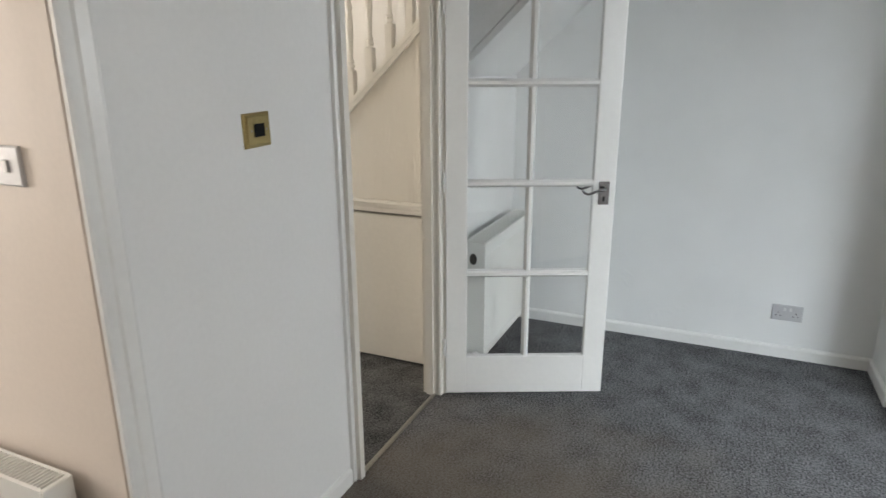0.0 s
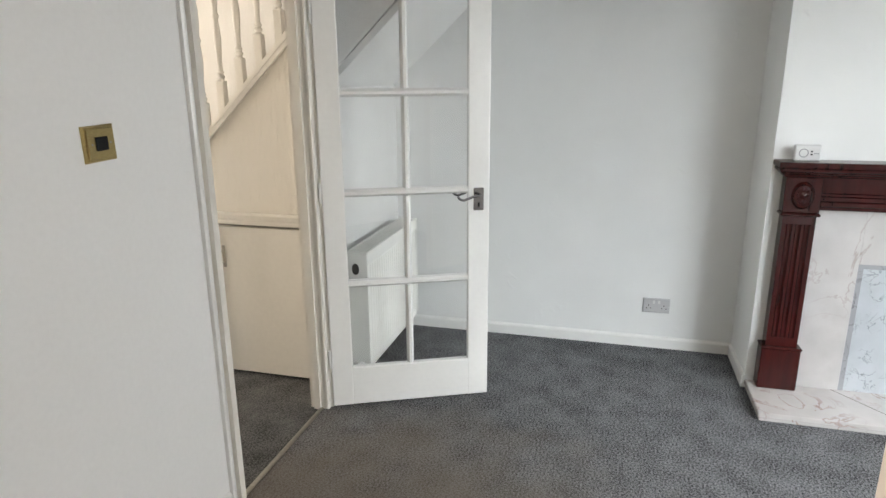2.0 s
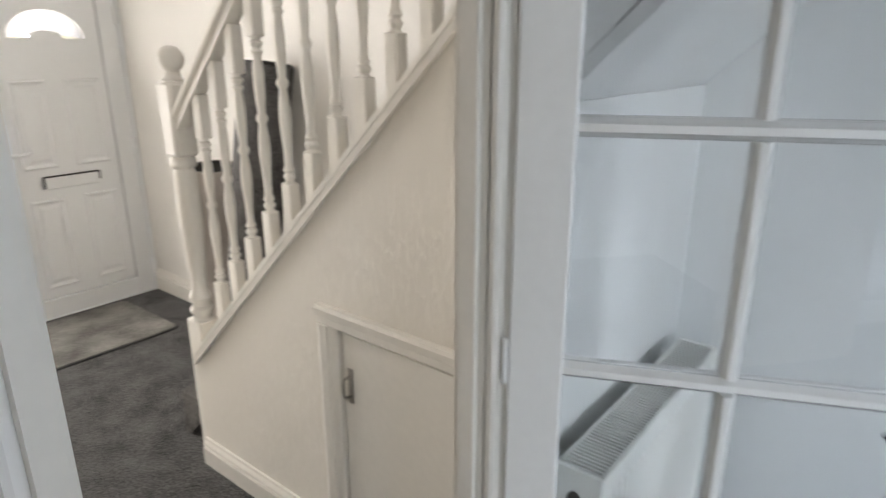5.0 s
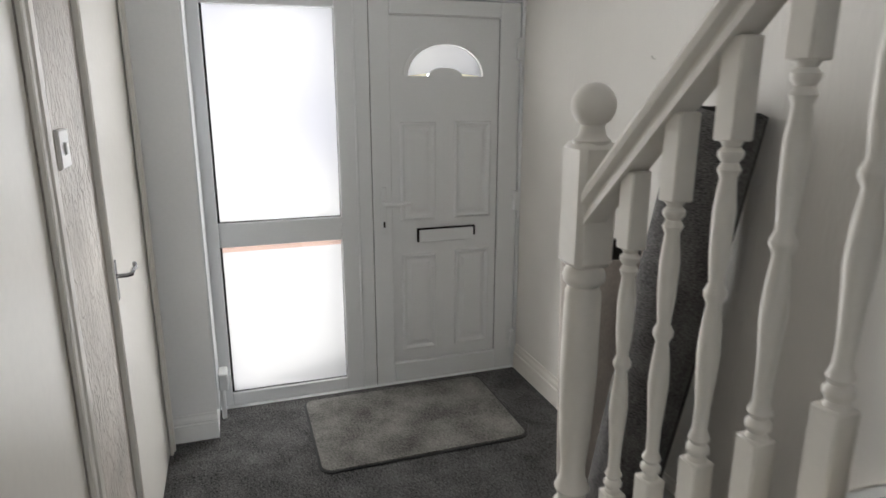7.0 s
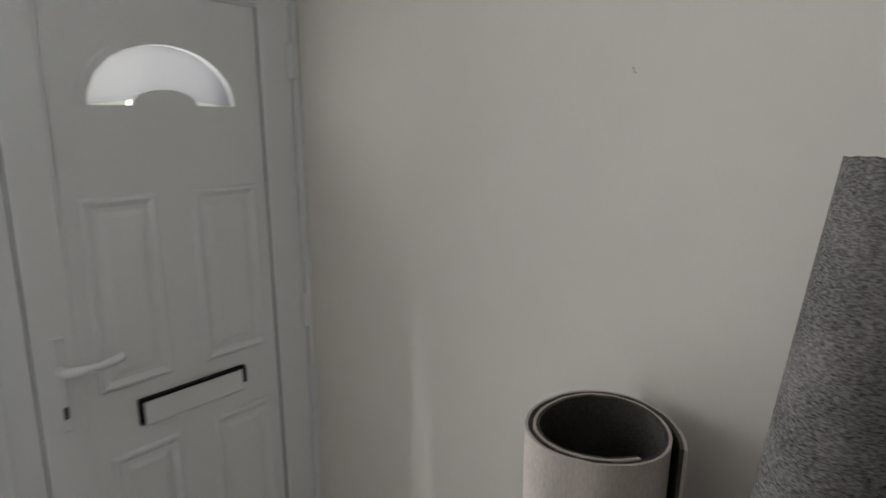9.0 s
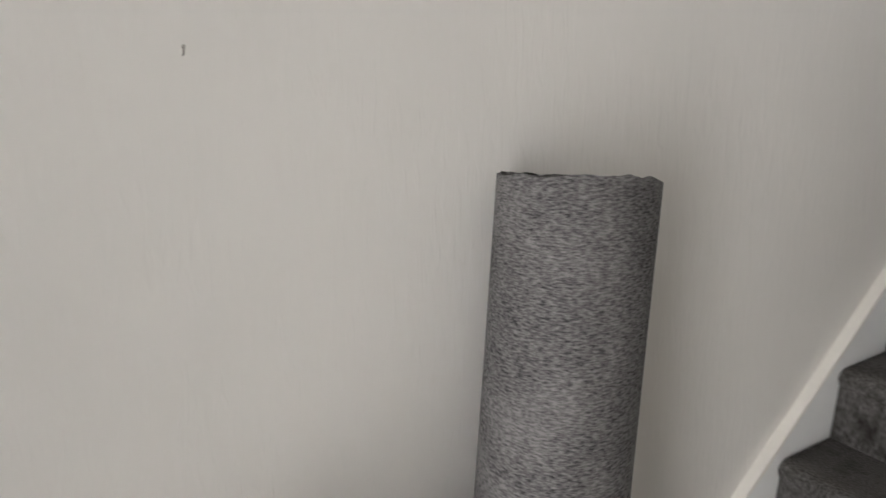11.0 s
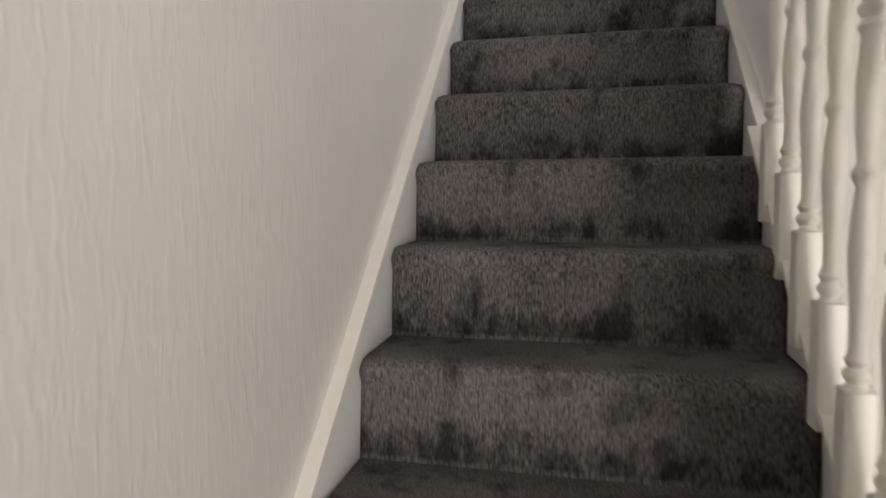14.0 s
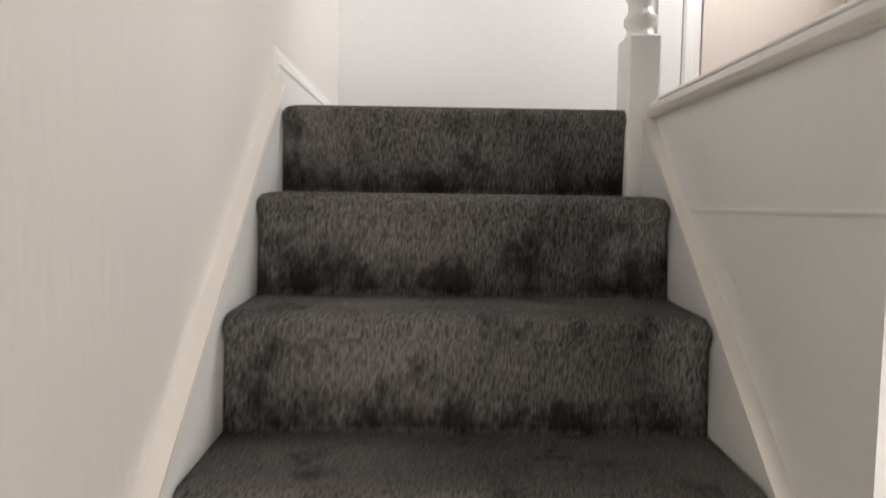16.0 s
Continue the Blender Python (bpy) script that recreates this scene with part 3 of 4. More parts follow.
for name, up, down, x0, x1 in (("string_capping", 0.0, -0.020, -0.0325, 0.016), ("capping_moulding", -0.0205, -0.048, 0.0005, 0.0145)):
    part(name, prism([(-1.492, capping_top(-1.492) + down), (-0.036, capping_top(-0.036) + down), (-0.036, capping_top(-0.036) + up), (-1.492, capping_top(-1.492) + up)], "x", x0, x1), GLOSS, stairs)
flank = prism([(-1.49, 0), (-0.652, 0), (-0.652, capping_top(-0.652) - 0.021), (-1.49, capping_top(-1.49) - 0.021)], "x", -0.032, 0)
prism([(-0.652, 0.832), (-0.03, 0.832), (-0.03, capping_top(-0.03) - 0.021), (-0.652, capping_top(-0.652) - 0.021)], "x", -0.032, 0, flank)
part("flank_panel", flank, FLANK_PAPER, stairs, "cream embossed wallpaper on the stair side")
part("landing_nosing", prism([(-0.040, UPPER - 0.016), (-0.008, UPPER - 0.016), (-0.008, UPPER + 0.016), (-0.040, UPPER + 0.016), (-0.048, UPPER + 0.008), (-0.050, UPPER - 0.002), (-0.046, UPPER - 0.012)], "y", -1.1, 0.74), GLOSS, stairs)
part("landing_rail_base", box(-0.042, -0.012, -1.1, 0.62, UPPER + 0.017, UPPER + 0.024, 0.002), GLOSS_WHITE, stairs)

# newel posts
NX, NY = -0.074, -1.536


def newel(cx, cy, z0, lower, upper, top, ball=True):
    bm = box(cx - 0.046, cx + 0.046, cy - 0.046, cy + 0.046, z0, lower, 0.006)
    span = upper - lower
    prof = [(0.044, lower - 0.002), (0.036, lower + 0.010), (0.036, lower + 0.020), (0.044, lower + 0.032), (0.044, lower + 0.044), (0.034, lower + 0.056), (0.034, lower + 0.075), (0.042, lower + 0.090), (0.030, lower + 0.12),
            (0.029, lower + 0.15), (0.036, lower + 0.28 * span + 0.05), (0.042, lower + 0.62 * span), (0.040, upper - 0.06), (0.034, upper - 0.045), (0.045, upper - 0.034), (0.047, upper - 0.022), (0.044, upper - 0.010), (0.036, upper + 0.002)]
    lathe(prof, cx, cy, 20, bm)
    body = box(cx - 0.046, cx + 0.046, cy - 0.046, cy + 0.046, upper, top, 0.012)
    me = bpy.data.meshes.new("tmp")
    body.to_mesh(me)
    body.free()
    bm.from_mesh(me)
    bpy.data.meshes.remove(me)
    if ball:
        c, r = top + 0.074, 0.046
        prof = [(0.040, top - 0.004), (0.040, top + 0.004), (0.030, top + 0.012), (0.027, top + 0.022)]
        prof += [(r * math.cos(a), c + r * math.sin(a)) for a in [radians(q) for q in range(-58, 91, 10)]]
        lathe(prof, cx, cy, 24, bm)
    return bm


part("newel_post", newel(NX, NY, 0, 0.60, 1.236, 1.50), GLOSS, stairs, "cream painted newel post with a ball cap", smooth=True)
slim = Matrix.Translation((-0.056, 0.705, 0)) @ Matrix.Diagonal((0.80, 1.0, 1, 1))
part("newel_post", turned(newel(0, 0, UPPER - 0.22, UPPER + 0.17, UPPER + 0.75, UPPER + 1.0), slim), GLOSS_WHITE, stairs, "white newel post at the top of the stairs", smooth=True)


def rail_z(y):
    return 1.370 + 0.965 * (y + 1.5)


rail = [(-0.026, -0.034), (0.026, -0.034), (0.026, -0.020), (0.020, -0.012), (0.020, -0.004), (0.031, 0.006), (0.033, 0.020), (0.024, 0.036), (0.010, 0.042), (-0.010, 0.042), (-0.024, 0.036), (-0.033, 0.020), (-0.031, 0.006), (-0.020, -0.004), (-0.020, -0.012), (-0.026, -0.020)]
bm = bmesh.new()
ends = [[bm.verts.new((NX + 0.010 + a, y, rail_z(y) + b * 1.2)) for a, b in rail] for y in (NY + 0.04, -0.034)]
for i in range(len(rail)):
    j = (i + 1) % len(rail)
    bm.faces.new((ends[0][i], ends[0][j], ends[1][j], ends[1][i]))
bm.faces.new(ends[0]), bm.faces.new(ends[1][::-1])
part("handrail", bm, GLOSS, stairs, "cream painted moulded handrail", smooth=True)

BX = NX + 0.006
for i in range(11):
    y = -0.240 - 0.1128 * i
    if y < NY + 0.07:
        continue
    lo, hi = capping_top(y) - 0.018, rail_z(y) - 0.036
    a, b = capping_top(y) + 0.185, hi - 0.148
    h, s = 0.0205, b - a
    bm = box(BX - h, BX + h, y - h, y + h, lo, a, 0.003)
    box(BX - h, BX + h, y - h, y + h, b, hi, 0.003, bm)
    prof = [(0.019, a - 0.004), (0.013, a + 0.008), (0.019, a + 0.017), (0.019, a + 0.023), (0.013, a + 0.031), (0.018, a + 0.04), (0.012, a + 0.055), (0.0125, a + 0.10), (0.0165, a + 0.26 * s + 0.02), (0.0185, a + 0.36 * s), (0.0165, a + 0.44 * s), (0.0115, a + 0.52 * s), (0.018, a + 0.545 * s), (0.018, a + 0.56 * s), (0.0115, a + 0.585 * s),
            (0.016, a + 0.68 * s), (0.0175, a + 0.80 * s), (0.0125, b - 0.055), (0.018, b - 0.042), (0.0125, b - 0.031), (0.019, b - 0.022), (0.019, b - 0.015), (0.013, b - 0.008), (0.019, b + 0.003)]
    lathe(prof, BX, y, 12, bm)
    part("baluster", bm, GLOSS, stairs, smooth=True)

# cupboard under the stairs
cup = thing("understairs_cupboard", (-0.01, -0.4, 0), "cream painted flush cupboard door in the stair side", "cupboard")
# dark backing stands in for shade in the gap above the door
part("recess_shade", box(-0.06, -0.032, -0.66, -0.03, 0.0, 0.84), JOINT_AND_SHADE, cup)
part("door", box(-0.03, -0.002, -0.646, -0.036, 0.012, 0.819, 0.003), GLOSS, cup)
part("architrave", prism([(v, -0.652 - u) for u, v in architrave(0.08, 0.02)], "z", 0, 0.832), GLOSS, cup)
part("head_architrave", prism([(v, 0.832 + u) for u, v in architrave(0.062, 0.028)], "y", -0.732, -0.034), GLOSS, cup)
handle = part("handle", box(0.0, 0.004, -0.622, -0.604, 0.60, 0.715, 0.001), STEEL, cup, "small steel pull handle")
part("handle_grip", tube([(0.004, -0.613, 0.625), (0.026, -0.613, 0.628), (0.030, -0.613, 0.640), (0.030, -0.613, 0.675), (0.026, -0.613, 0.688), (0.004, -0.613, 0.690)], 0.004, 8), STEEL, handle, smooth=True)


def local_part(name, bm, mat, parent, label="", smooth=False):
    ob = link(name, bm, mat, smooth)
    ob.parent = parent
    return tagged(ob, label)


def lever_set(parent, s, z, y, side, way, mat, plate=(0.024, 0.06)):
    """A lever handle on a back plate. side: the way it stands off in y; way: the way the lever points in x."""
    w, h = plate
    y0, y1 = sorted((y, y + side * 0.006))
    ob = local_part("door_handle", box(s - w, s + w, y0, y1, z - h, z + h * 0.75, 0.002), mat, parent, "chrome lever handle on a short plate" if mat is CHROME else "white lever handle on a long plate")
    d = y + side * 0.048
    local_part("lever", tube([(s, y, z + 0.015), (s, y + side * 0.03, z + 0.015), (s + way * 0.012, d, z + 0.014), (s + way * 0.035, d, z + 0.012), (s + way * 0.06, d, z + 0.002), (s + way * 0.08, d, z - 0.004), (s + way * 0.096, d, z + 0.002), (s + way * 0.106, d - side * 0.004, z + 0.014)], 0.0055, 10), mat, ob, smooth=True)
    local_part("keyhole", box(s - 0.004, s + 0.004, *sorted((y + side * 0.006, y + side * 0.0075)), z - h * 0.72, z - h * 0.72 + 0.02, 0), BLACK, ob)
    return ob


# glazed living room door, standing open
LEAF = 0.762
leaf = thing("door_1", (0, 0, 0), "white eight-pane glazed door standing open into the living room", "door", kind=S)
leaf.matrix_world = pose(0.226, 0.068, 0.008, 0, 0, 114.65)
T = 0.038
for s0, s1 in ((0, 0.1), (LEAF - 0.1, LEAF)):
    local_part("stile", box(s0, s1, 0, T, 0, 1.985, 0.005, seg=2), GLOSS_WHITE, leaf)
local_part("bottom_rail", box(0.097, LEAF - 0.097, 0.0008, T - 0.0008, 0, 0.195, 0.004), GLOSS_WHITE, leaf)
local_part("top_rail", box(0.1, LEAF - 0.1, 0.0005, T - 0.0005, 1.895, 1.985, 0.001), GLOSS_WHITE, leaf)
levels = [0.195, 0.611, 1.036, 1.473, 1.895]


def bead(w, d):
    return [(-w, d), (-w, d * 0.72), (-w * 0.55, d * 0.25), (-w * 0.35, 0), (w * 0.35, 0), (w * 0.55, d * 0.25), (w, d * 0.72), (w, d)]


for z in levels[1:4]:
    pts = [(q, z + p) for p, q in bead(0.018, T)]
    local_part("glazing_bar", prism([(0.003 + q * 0.84, zz) for q, zz in pts], "x", 0.1, LEAF - 0.1), GLOSS_WHITE, leaf)
for z0, z1 in zip(levels, levels[1:]):
    z0, z1 = z0 + (0.016 if z0 > 0.2 else 0), z1 - (0.016 if z1 < 1.8 else 0)
    local_part("glazing_bar", prism([(LEAF / 2 + p, 0.003 + q * 0.84) for p, q in bead(0.017, T)], "z", z0, z1), GLOSS_WHITE, leaf)
    for s0, s1 in ((0.1, LEAF / 2 - 0.0155), (LEAF / 2 + 0.0155, LEAF - 0.1)):
        pane = local_part("pane", box(s0, s1, T / 2 - 0.002, T / 2 + 0.002, z0, z1), CLEAR, leaf, "clear glass pane")
        pane.visible_shadow = False
lever_set(leaf, LEAF - 0.052, 1.0, 0.0, -1, -1, CHROME)
lever_set(leaf, LEAF - 0.052, 1.0, T, 1, -1, CHROME)
for z in (0.2, 1.0, 1.75):
    local_part("hinge", lathe([(0.006, z), (0.006, z + 0.09)], -0.006, 0.0, 8), GLOSS_WHITE, leaf)


# flush doors along the hallway
def flush_door(name, y0, y1, handle_y, way, label):
    ob = thing(name, (1.0, (y0 + y1) / 2, 0), label, "door", kind=S)
    part("leaf", box(1.001, 1.036, y0, y1, 0.006, 2.0, 0.001), GLOSS, ob)
    plate = part("door_handle", box(0.995, 1.001, handle_y - 0.02, handle_y + 0.02, 0.975, 1.10, 0.002), CHROME, ob, "chrome lever handle on a plate")
    part("lever", tube([(0.996, handle_y, 1.052), (0.968, handle_y, 1.052), (0.955, handle_y + way * 0.012, 1.052), (0.955, handle_y + way * 0.06, 1.056), (0.955, handle_y + way * 0.10, 1.048), (0.959, handle_y + way * 0.118, 1.06)], 0.007, 10), CHROME, plate, smooth=True)
    return ob


flush_door("door_2", -3.17, -2.39, -2.45, -1, "cream painted flush door, closed, with a chrome lever")
flush_door("door_3", -1.83, -1.05, -1.11, -1, "cream painted flush door, closed, beside the switch")
doorcase("trim_hall_door_front", "x", -3.17, -2.39, 2.0, ((0.997, -1),), GLOSS, (1.0, 1.1), 0.06, "cream gloss frame round a hallway door")
doorcase("trim_hall_door_rear", "x", -1.83, -1.05, 2.0, ((0.997, -1),), GLOSS, (1.0, 1.1), 0.06, "cream gloss frame round a hallway door")

# ---- front door and side panel ----
fd = thing("door_4", (-0.455, FRONT, 0), "white moulded panel front door with a fanlight, closed", "front door", kind=S)
fr = thing("window_1", (0.41, FRONT, 0), "white frosted glass side panel beside the front door", "window", kind=S)
for x0, x1, z0, z1 in ((-0.046, 0.12, 0, 2.09), (0.722, 0.79, 0, 2.09), (0.12, 0.722, 0, 0.07), (0.12, 0.722, 0.85, 0.972), (0.12, 0.722, 1.985, 2.09)):
    part("frame", box(x0, x1, FRONT - 0.07, FRONT + 0.001, z0, z1, 0.004), UPVC, fr)
for z0, z1, label in ((0.07, 0.85, "lower frosted pane"), (0.972, 1.985, "upper frosted pane")):
    for x0, x1, a, b in ((0.12, 0.13, z0, z1), (0.712, 0.722, z0, z1)):
        part("gasket", box(x0, x0 + 0.003 if x0 < 0.5 else x1, FRONT - 0.018, FRONT - 0.012, a, b), BLACK, fr)
    part("gasket", box(0.12, 0.722, FRONT - 0.018, FRONT - 0.011, z0, z0 + 0.004), BLACK, fr)
    pane = part("pane", box(0.118, 0.724, FRONT - 0.030, FRONT - 0.020, z0 - 0.002, z1 + 0.002), FROST, fr, label)
    pane.visible_shadow = False
# added tint, stands in for something orange outside showing through the glass
glow_strip = part("outside_glow_strip", box(0.124, 0.718, FRONT - 0.0185, FRONT - 0.0175, 0.822, 0.849), ORANGE_GLOW_TINT, fr, "added tint for an orange glow along the top of the lower pane")
glow_strip.visible_shadow = False
part("sill_fillet", box(0.78, 0.792, FRONT, -3.30, 0.13, 2.08, 0.002), UPVC, fr)
part("mullion_bead", box(0.022, 0.034, FRONT + 0.001, FRONT + 0.010, 0.0, 2.085, 0.002), UPVC, fr)

# the leaf, its raised border and its four mouldings
leafbm = bmesh.new()
CX, BZ, RX, RZ, IX, IZ = -0.451, 1.675, 0.205, 0.158, 0.092, 0.042
outer = [(CX + RX * math.cos(radians(a)), BZ + RZ * math.sin(radians(a))) for a in range(0, 181, 10)]
inner = [(CX + IX * math.cos(radians(a)), BZ + IZ * math.sin(radians(a))) for a in range(180, -1, -20)]
left, right, low, high = -0.748, -0.155, 0.118, 1.965
# leaf skin as strips above the arch and plain blocks round it
for y0, y1 in ((FRONT - 0.045, FRONT - 0.010),):
    box(left, right, y0, y1, low, BZ, bm=leafbm)
    for x0, x1 in ((left, CX - RX), (CX + RX, right)):
        box(x0, x1, y0, y1, BZ, high, bm=leafbm)
    for p, q in zip(outer, outer[1:]):
        prism([p, q, (q[0], high), (p[0], high)], "y", y0, y1, leafbm)
    for p, q in zip(inner, inner[1:]):
        prism([p, q, (q[0], BZ), (p[0], BZ)] if abs(p[1] - BZ) > 1e-6 and abs(q[1] - BZ) > 1e-6 else ([p, q, (q[0], BZ)] if abs(p[1] - BZ) < 1e-6 else [p, q, (p[0], BZ)]), "y", y0, y1, leafbm)
part("leaf_panel", leafbm, UPVC, fd)
for x0, x1, z0, z1 in ((-0.865, left - 0.004, 0.0, 2.045), (right + 0.004, -0.050, 0.0, 2.045), (left - 0.004, right + 0.004, 0.0, low - 0.004), (left - 0.004, right + 0.004, high + 0.004, 2.045)):
    part("leaf_frame", box(x0, x1, FRONT - 0.05, FRONT + 0.004, z0, z1, 0.004), UPVC, fd)
part("gasket", box(left - 0.004, left - 0.0005, FRONT - 0.04, FRONT - 0.004, low, high), GREY_PLASTIC, fd)
part("gasket", box(right + 0.0005, right + 0.004, FRONT - 0.04, FRONT - 0.001, low, high), UPVC, fd)
part("gasket", box(left, right, FRONT - 0.04, FRONT - 0.001, high + 0.0005, high + 0.004), UPVC, fd)
part("gasket", box(-0.0495, -0.0465, FRONT - 0.045, FRONT - 0.004, 0.0, 2.045), JOINT_AND_SHADE, fd)
for x0, x1, z0, z1 in ((-0.398, -0.198, 0.925, 1.445), (-0.712, -0.498, 0.925, 1.445), (-0.398, -0.200, 0.18, 0.740), (-0.712, -0.505, 0.18, 0.745)):
    bm, w, yy = bmesh.new(), 0.020, FRONT - 0.010
    loops = [[bm.verts.new((xx, yy + d, zz)) for xx, zz in ((x0 + i, z0 + i), (x1 - i, z0 + i), (x1 - i, z1 - i), (x0 + i, z1 - i))] for i, d in ((0, -0.001), (0.006, 0.008), (0.013, 0.010), (0.028, 0.001), (0.040, 0.0015), (0.056, 0.007))]
    for a, b in zip(loops, loops[1:]):
        for i in range(4):
            bm.faces.new((a[i], a[(i + 1) % 4], b[(i + 1) % 4], b[i]))
    bm.faces.new(loops[-1])
    part("raised_panel", bm, UPVC, fd)
fan = part("fanlight", prism(outer + [(p, q + 0.0003) for p, q in inner[1:-1]], "y", FRONT - 0.034, FRONT - 0.026), FROST, fd, "arched frosted fanlight pane")
fan.visible_shadow = False
bm = bmesh.new()
for p, q in zip(outer, outer[1:]):
    grow = lambda v, k: (CX + (v[0] - CX) * k, BZ + (v[1] - BZ) * k)
    prism([p, q, grow(q, 1.12), grow(p, 1.12)], "y", FRONT - 0.012, FRONT - 0.002, bm)
part("fanlight_surround", bm, UPVC, fd)
box_bm = box(-0.61, -0.296, FRONT - 0.012, FRONT + 0.006, 0.80, 0.872, 0.004)
lb = part("letterbox", box_bm, UPVC, fd, "white letterbox flap with a dark edge")
for x0, x1, z0, z1 in ((-0.618, -0.288, 0.872, 0.880), (-0.296, -0.287, 0.806, 0.872), (-0.619, -0.611, 0.826, 0.872)):
    part("letterbox_edge", box(x0, x1, FRONT - 0.01, FRONT + 0.008, z0, z1, 0.001), BLACK, lb)
plate = part("door_handle", box(-0.118, -0.090, FRONT + 0.004, FRONT + 0.013, 0.865, 1.115, 0.004), UPVC, fd, "white lever handle on a long plate")
part("lever", tube([(-0.104, FRONT + 0.01, 1.03), (-0.104, FRONT + 0.045, 1.03), (-0.118, FRONT + 0.055, 1.03), (-0.17, FRONT + 0.055, 1.026), (-0.215, FRONT + 0.053, 1.030), (-0.240, FRONT + 0.050, 1.036)], 0.012, 10), UPVC, plate, smooth=True)
part("keyhole", box(-0.109, -0.099, FRONT + 0.013, FRONT + 0.0145, 0.90, 0.932, 0.0005), BLACK, plate)
part("door_frame", box(-0.885, -0.868, FRONT - 0.06, FRONT + 0.02, 0, 2.09, 0.003), UPVC, fd)
part("door_frame", box(-0.885, -0.046, FRONT - 0.06, FRONT + 0.012, 2.05, 2.09, 0.003), UPVC, fd)
for z in (0.12, 0.95, 1.76):
    part("hinge", box(-0.872, -0.845, FRONT + 0.002, FRONT + 0.026, z, z + 0.11, 0.004), UPVC, fd)
part("sill", box(-0.885, 0.79, FRONT - 0.09, FRONT + 0.03, -0.02, 0.0, 0.003), UPVC, fd)


# ---- living room things ----
def radiator(name, m, length, z0, z1, depth, label):
    """Double panel radiator: x along, back against y = 0, front towards +y."""
    ob = thing(name, (0, 0, 0), label, "radiator", group="radiators")
    ob.matrix_world = m
    for y in (0.035, depth - 0.02):
        bm, n = bmesh.new(), int(length / 0.033)
        rows = []
        for i in range(n * 4 + 1):
            x = 0.012 + (length - 0.024) * i / (n * 4)
            d = (0, 0.006, 0.006, 0)[i % 4]
            rows.append([bm.verts.new((x, yy, zz)) for yy, zz in ((y, z0), (y + 0.012 + d * 0.2, z0), (y + 0.012 + d * 0.2, z0 + 0.03), (y + 0.012 + d, z0 + 0.045), (y + 0.012 + d, z1 - 0.075), (y + 0.012 + d * 0.2, z1 - 0.06), (y + 0.012 + d * 0.2, z1 - 0.022), (y, z1 - 0.022))])
        for a, b in zip(rows, rows[1:]):
            for k in range(8):
                bm.faces.new((a[k], a[(k + 1) % 8], b[(k + 1) % 8], b[k]))
        bm.faces.new(rows[0]), bm.faces.new(rows[-1][::-1])
        local_part("panel", bm, RADIATOR, ob)
    for x in (0, length - 0.012):
        local_part("end_cover", box(x, x + 0.012, 0.028, depth, z0 + 0.02, z1, 0.003), RADIATOR, ob)
        # flat dark disc stands in for the shaded slot in the end cover
        bm = bmesh.new()
        cx = x - 0.0006 if x == 0 else x + 0.0126
        lathe([(0.02, -0.0004), (0.02, 0.0004)], 0, 0, 14, bm)
        turned(bm, Matrix.Translation((cx, depth * 0.55, z1 - 0.085)) @ Matrix.Rotation(radians(90), 4, "Y") @ Matrix.Diagonal((1.45, 0.95, 1, 1)))
        local_part("end_slot_shade", bm, JOINT_AND_SHADE, ob)
    grille = box(0.012, length - 0.012, 0.028, 0.036, z1 - 0.02, z1 - 0.001)
    box(0.012, length - 0.012, depth - 0.010, depth, z1 - 0.06, z1 - 0.001, bm=grille)
    local_part("grille_rail", grille, RADIATOR, ob)
    # dark sheet stands in for the shade inside the casing
    local_part("grille_shade", box(0.013, length - 0.013, 0.037, depth - 0.011, z1 - 0.028, z1 - 0.022), JOINT_AND_SHADE, ob)
    n = int(length / 0.013)
    first = None
    for i in range(n):
        x = 0.014 + (length - 0.028) * i / n
        if first is None:
            first = local_part("grille_bar", box(0, 0.0038, 0.036, depth - 0.010, z1 - 0.012, z1 - 0.003), RADIATOR, ob)
            first.location.x = x
        else:
            bar = new("grille_bar", first.data)
            bar.parent, bar.location.x = ob, x
    local_part("valve", lathe([(0.014, z0 - 0.07), (0.014, z0 - 0.035), (0.020, z0 - 0.032), (0.022, z0 - 0.010), (0.020, z0 + 0.030), (0.014, z0 + 0.040)], -0.022, depth * 0.72, 14), PLASTIC, ob, "white radiator valve", smooth=True)
    local_part("valve_body", tube([(-0.022, depth * 0.72, z0 - 0.05), (-0.022, depth * 0.72, z0 - 0.075), (-0.022, depth * 0.72, 0.001)], 0.008, 8), STEEL, ob, smooth=True)
    for x in (0.08, length - 0.1):
        local_part("bracket", box(x, x + 0.02, 0.0, 0.036, z0 + 0.06, z1 - 0.06), RADIATOR, ob)
    return ob


radiator("radiator", pose(0.035, 0.055, 0, 0, 0, 180) @ Matrix.Scale(-1, 4, (0, 1, 0)), 0.80, 0.13, 0.735, 0.138, "white double-panel radiator under the boxed-in stairs")
radiator("radiator", pose(1.902, -0.165, 0, 0, 0, -90) @ Matrix.Identity(4), 1.0, 0.12, 0.605, 0.105, "white double-panel radiator on the cream dining wall")


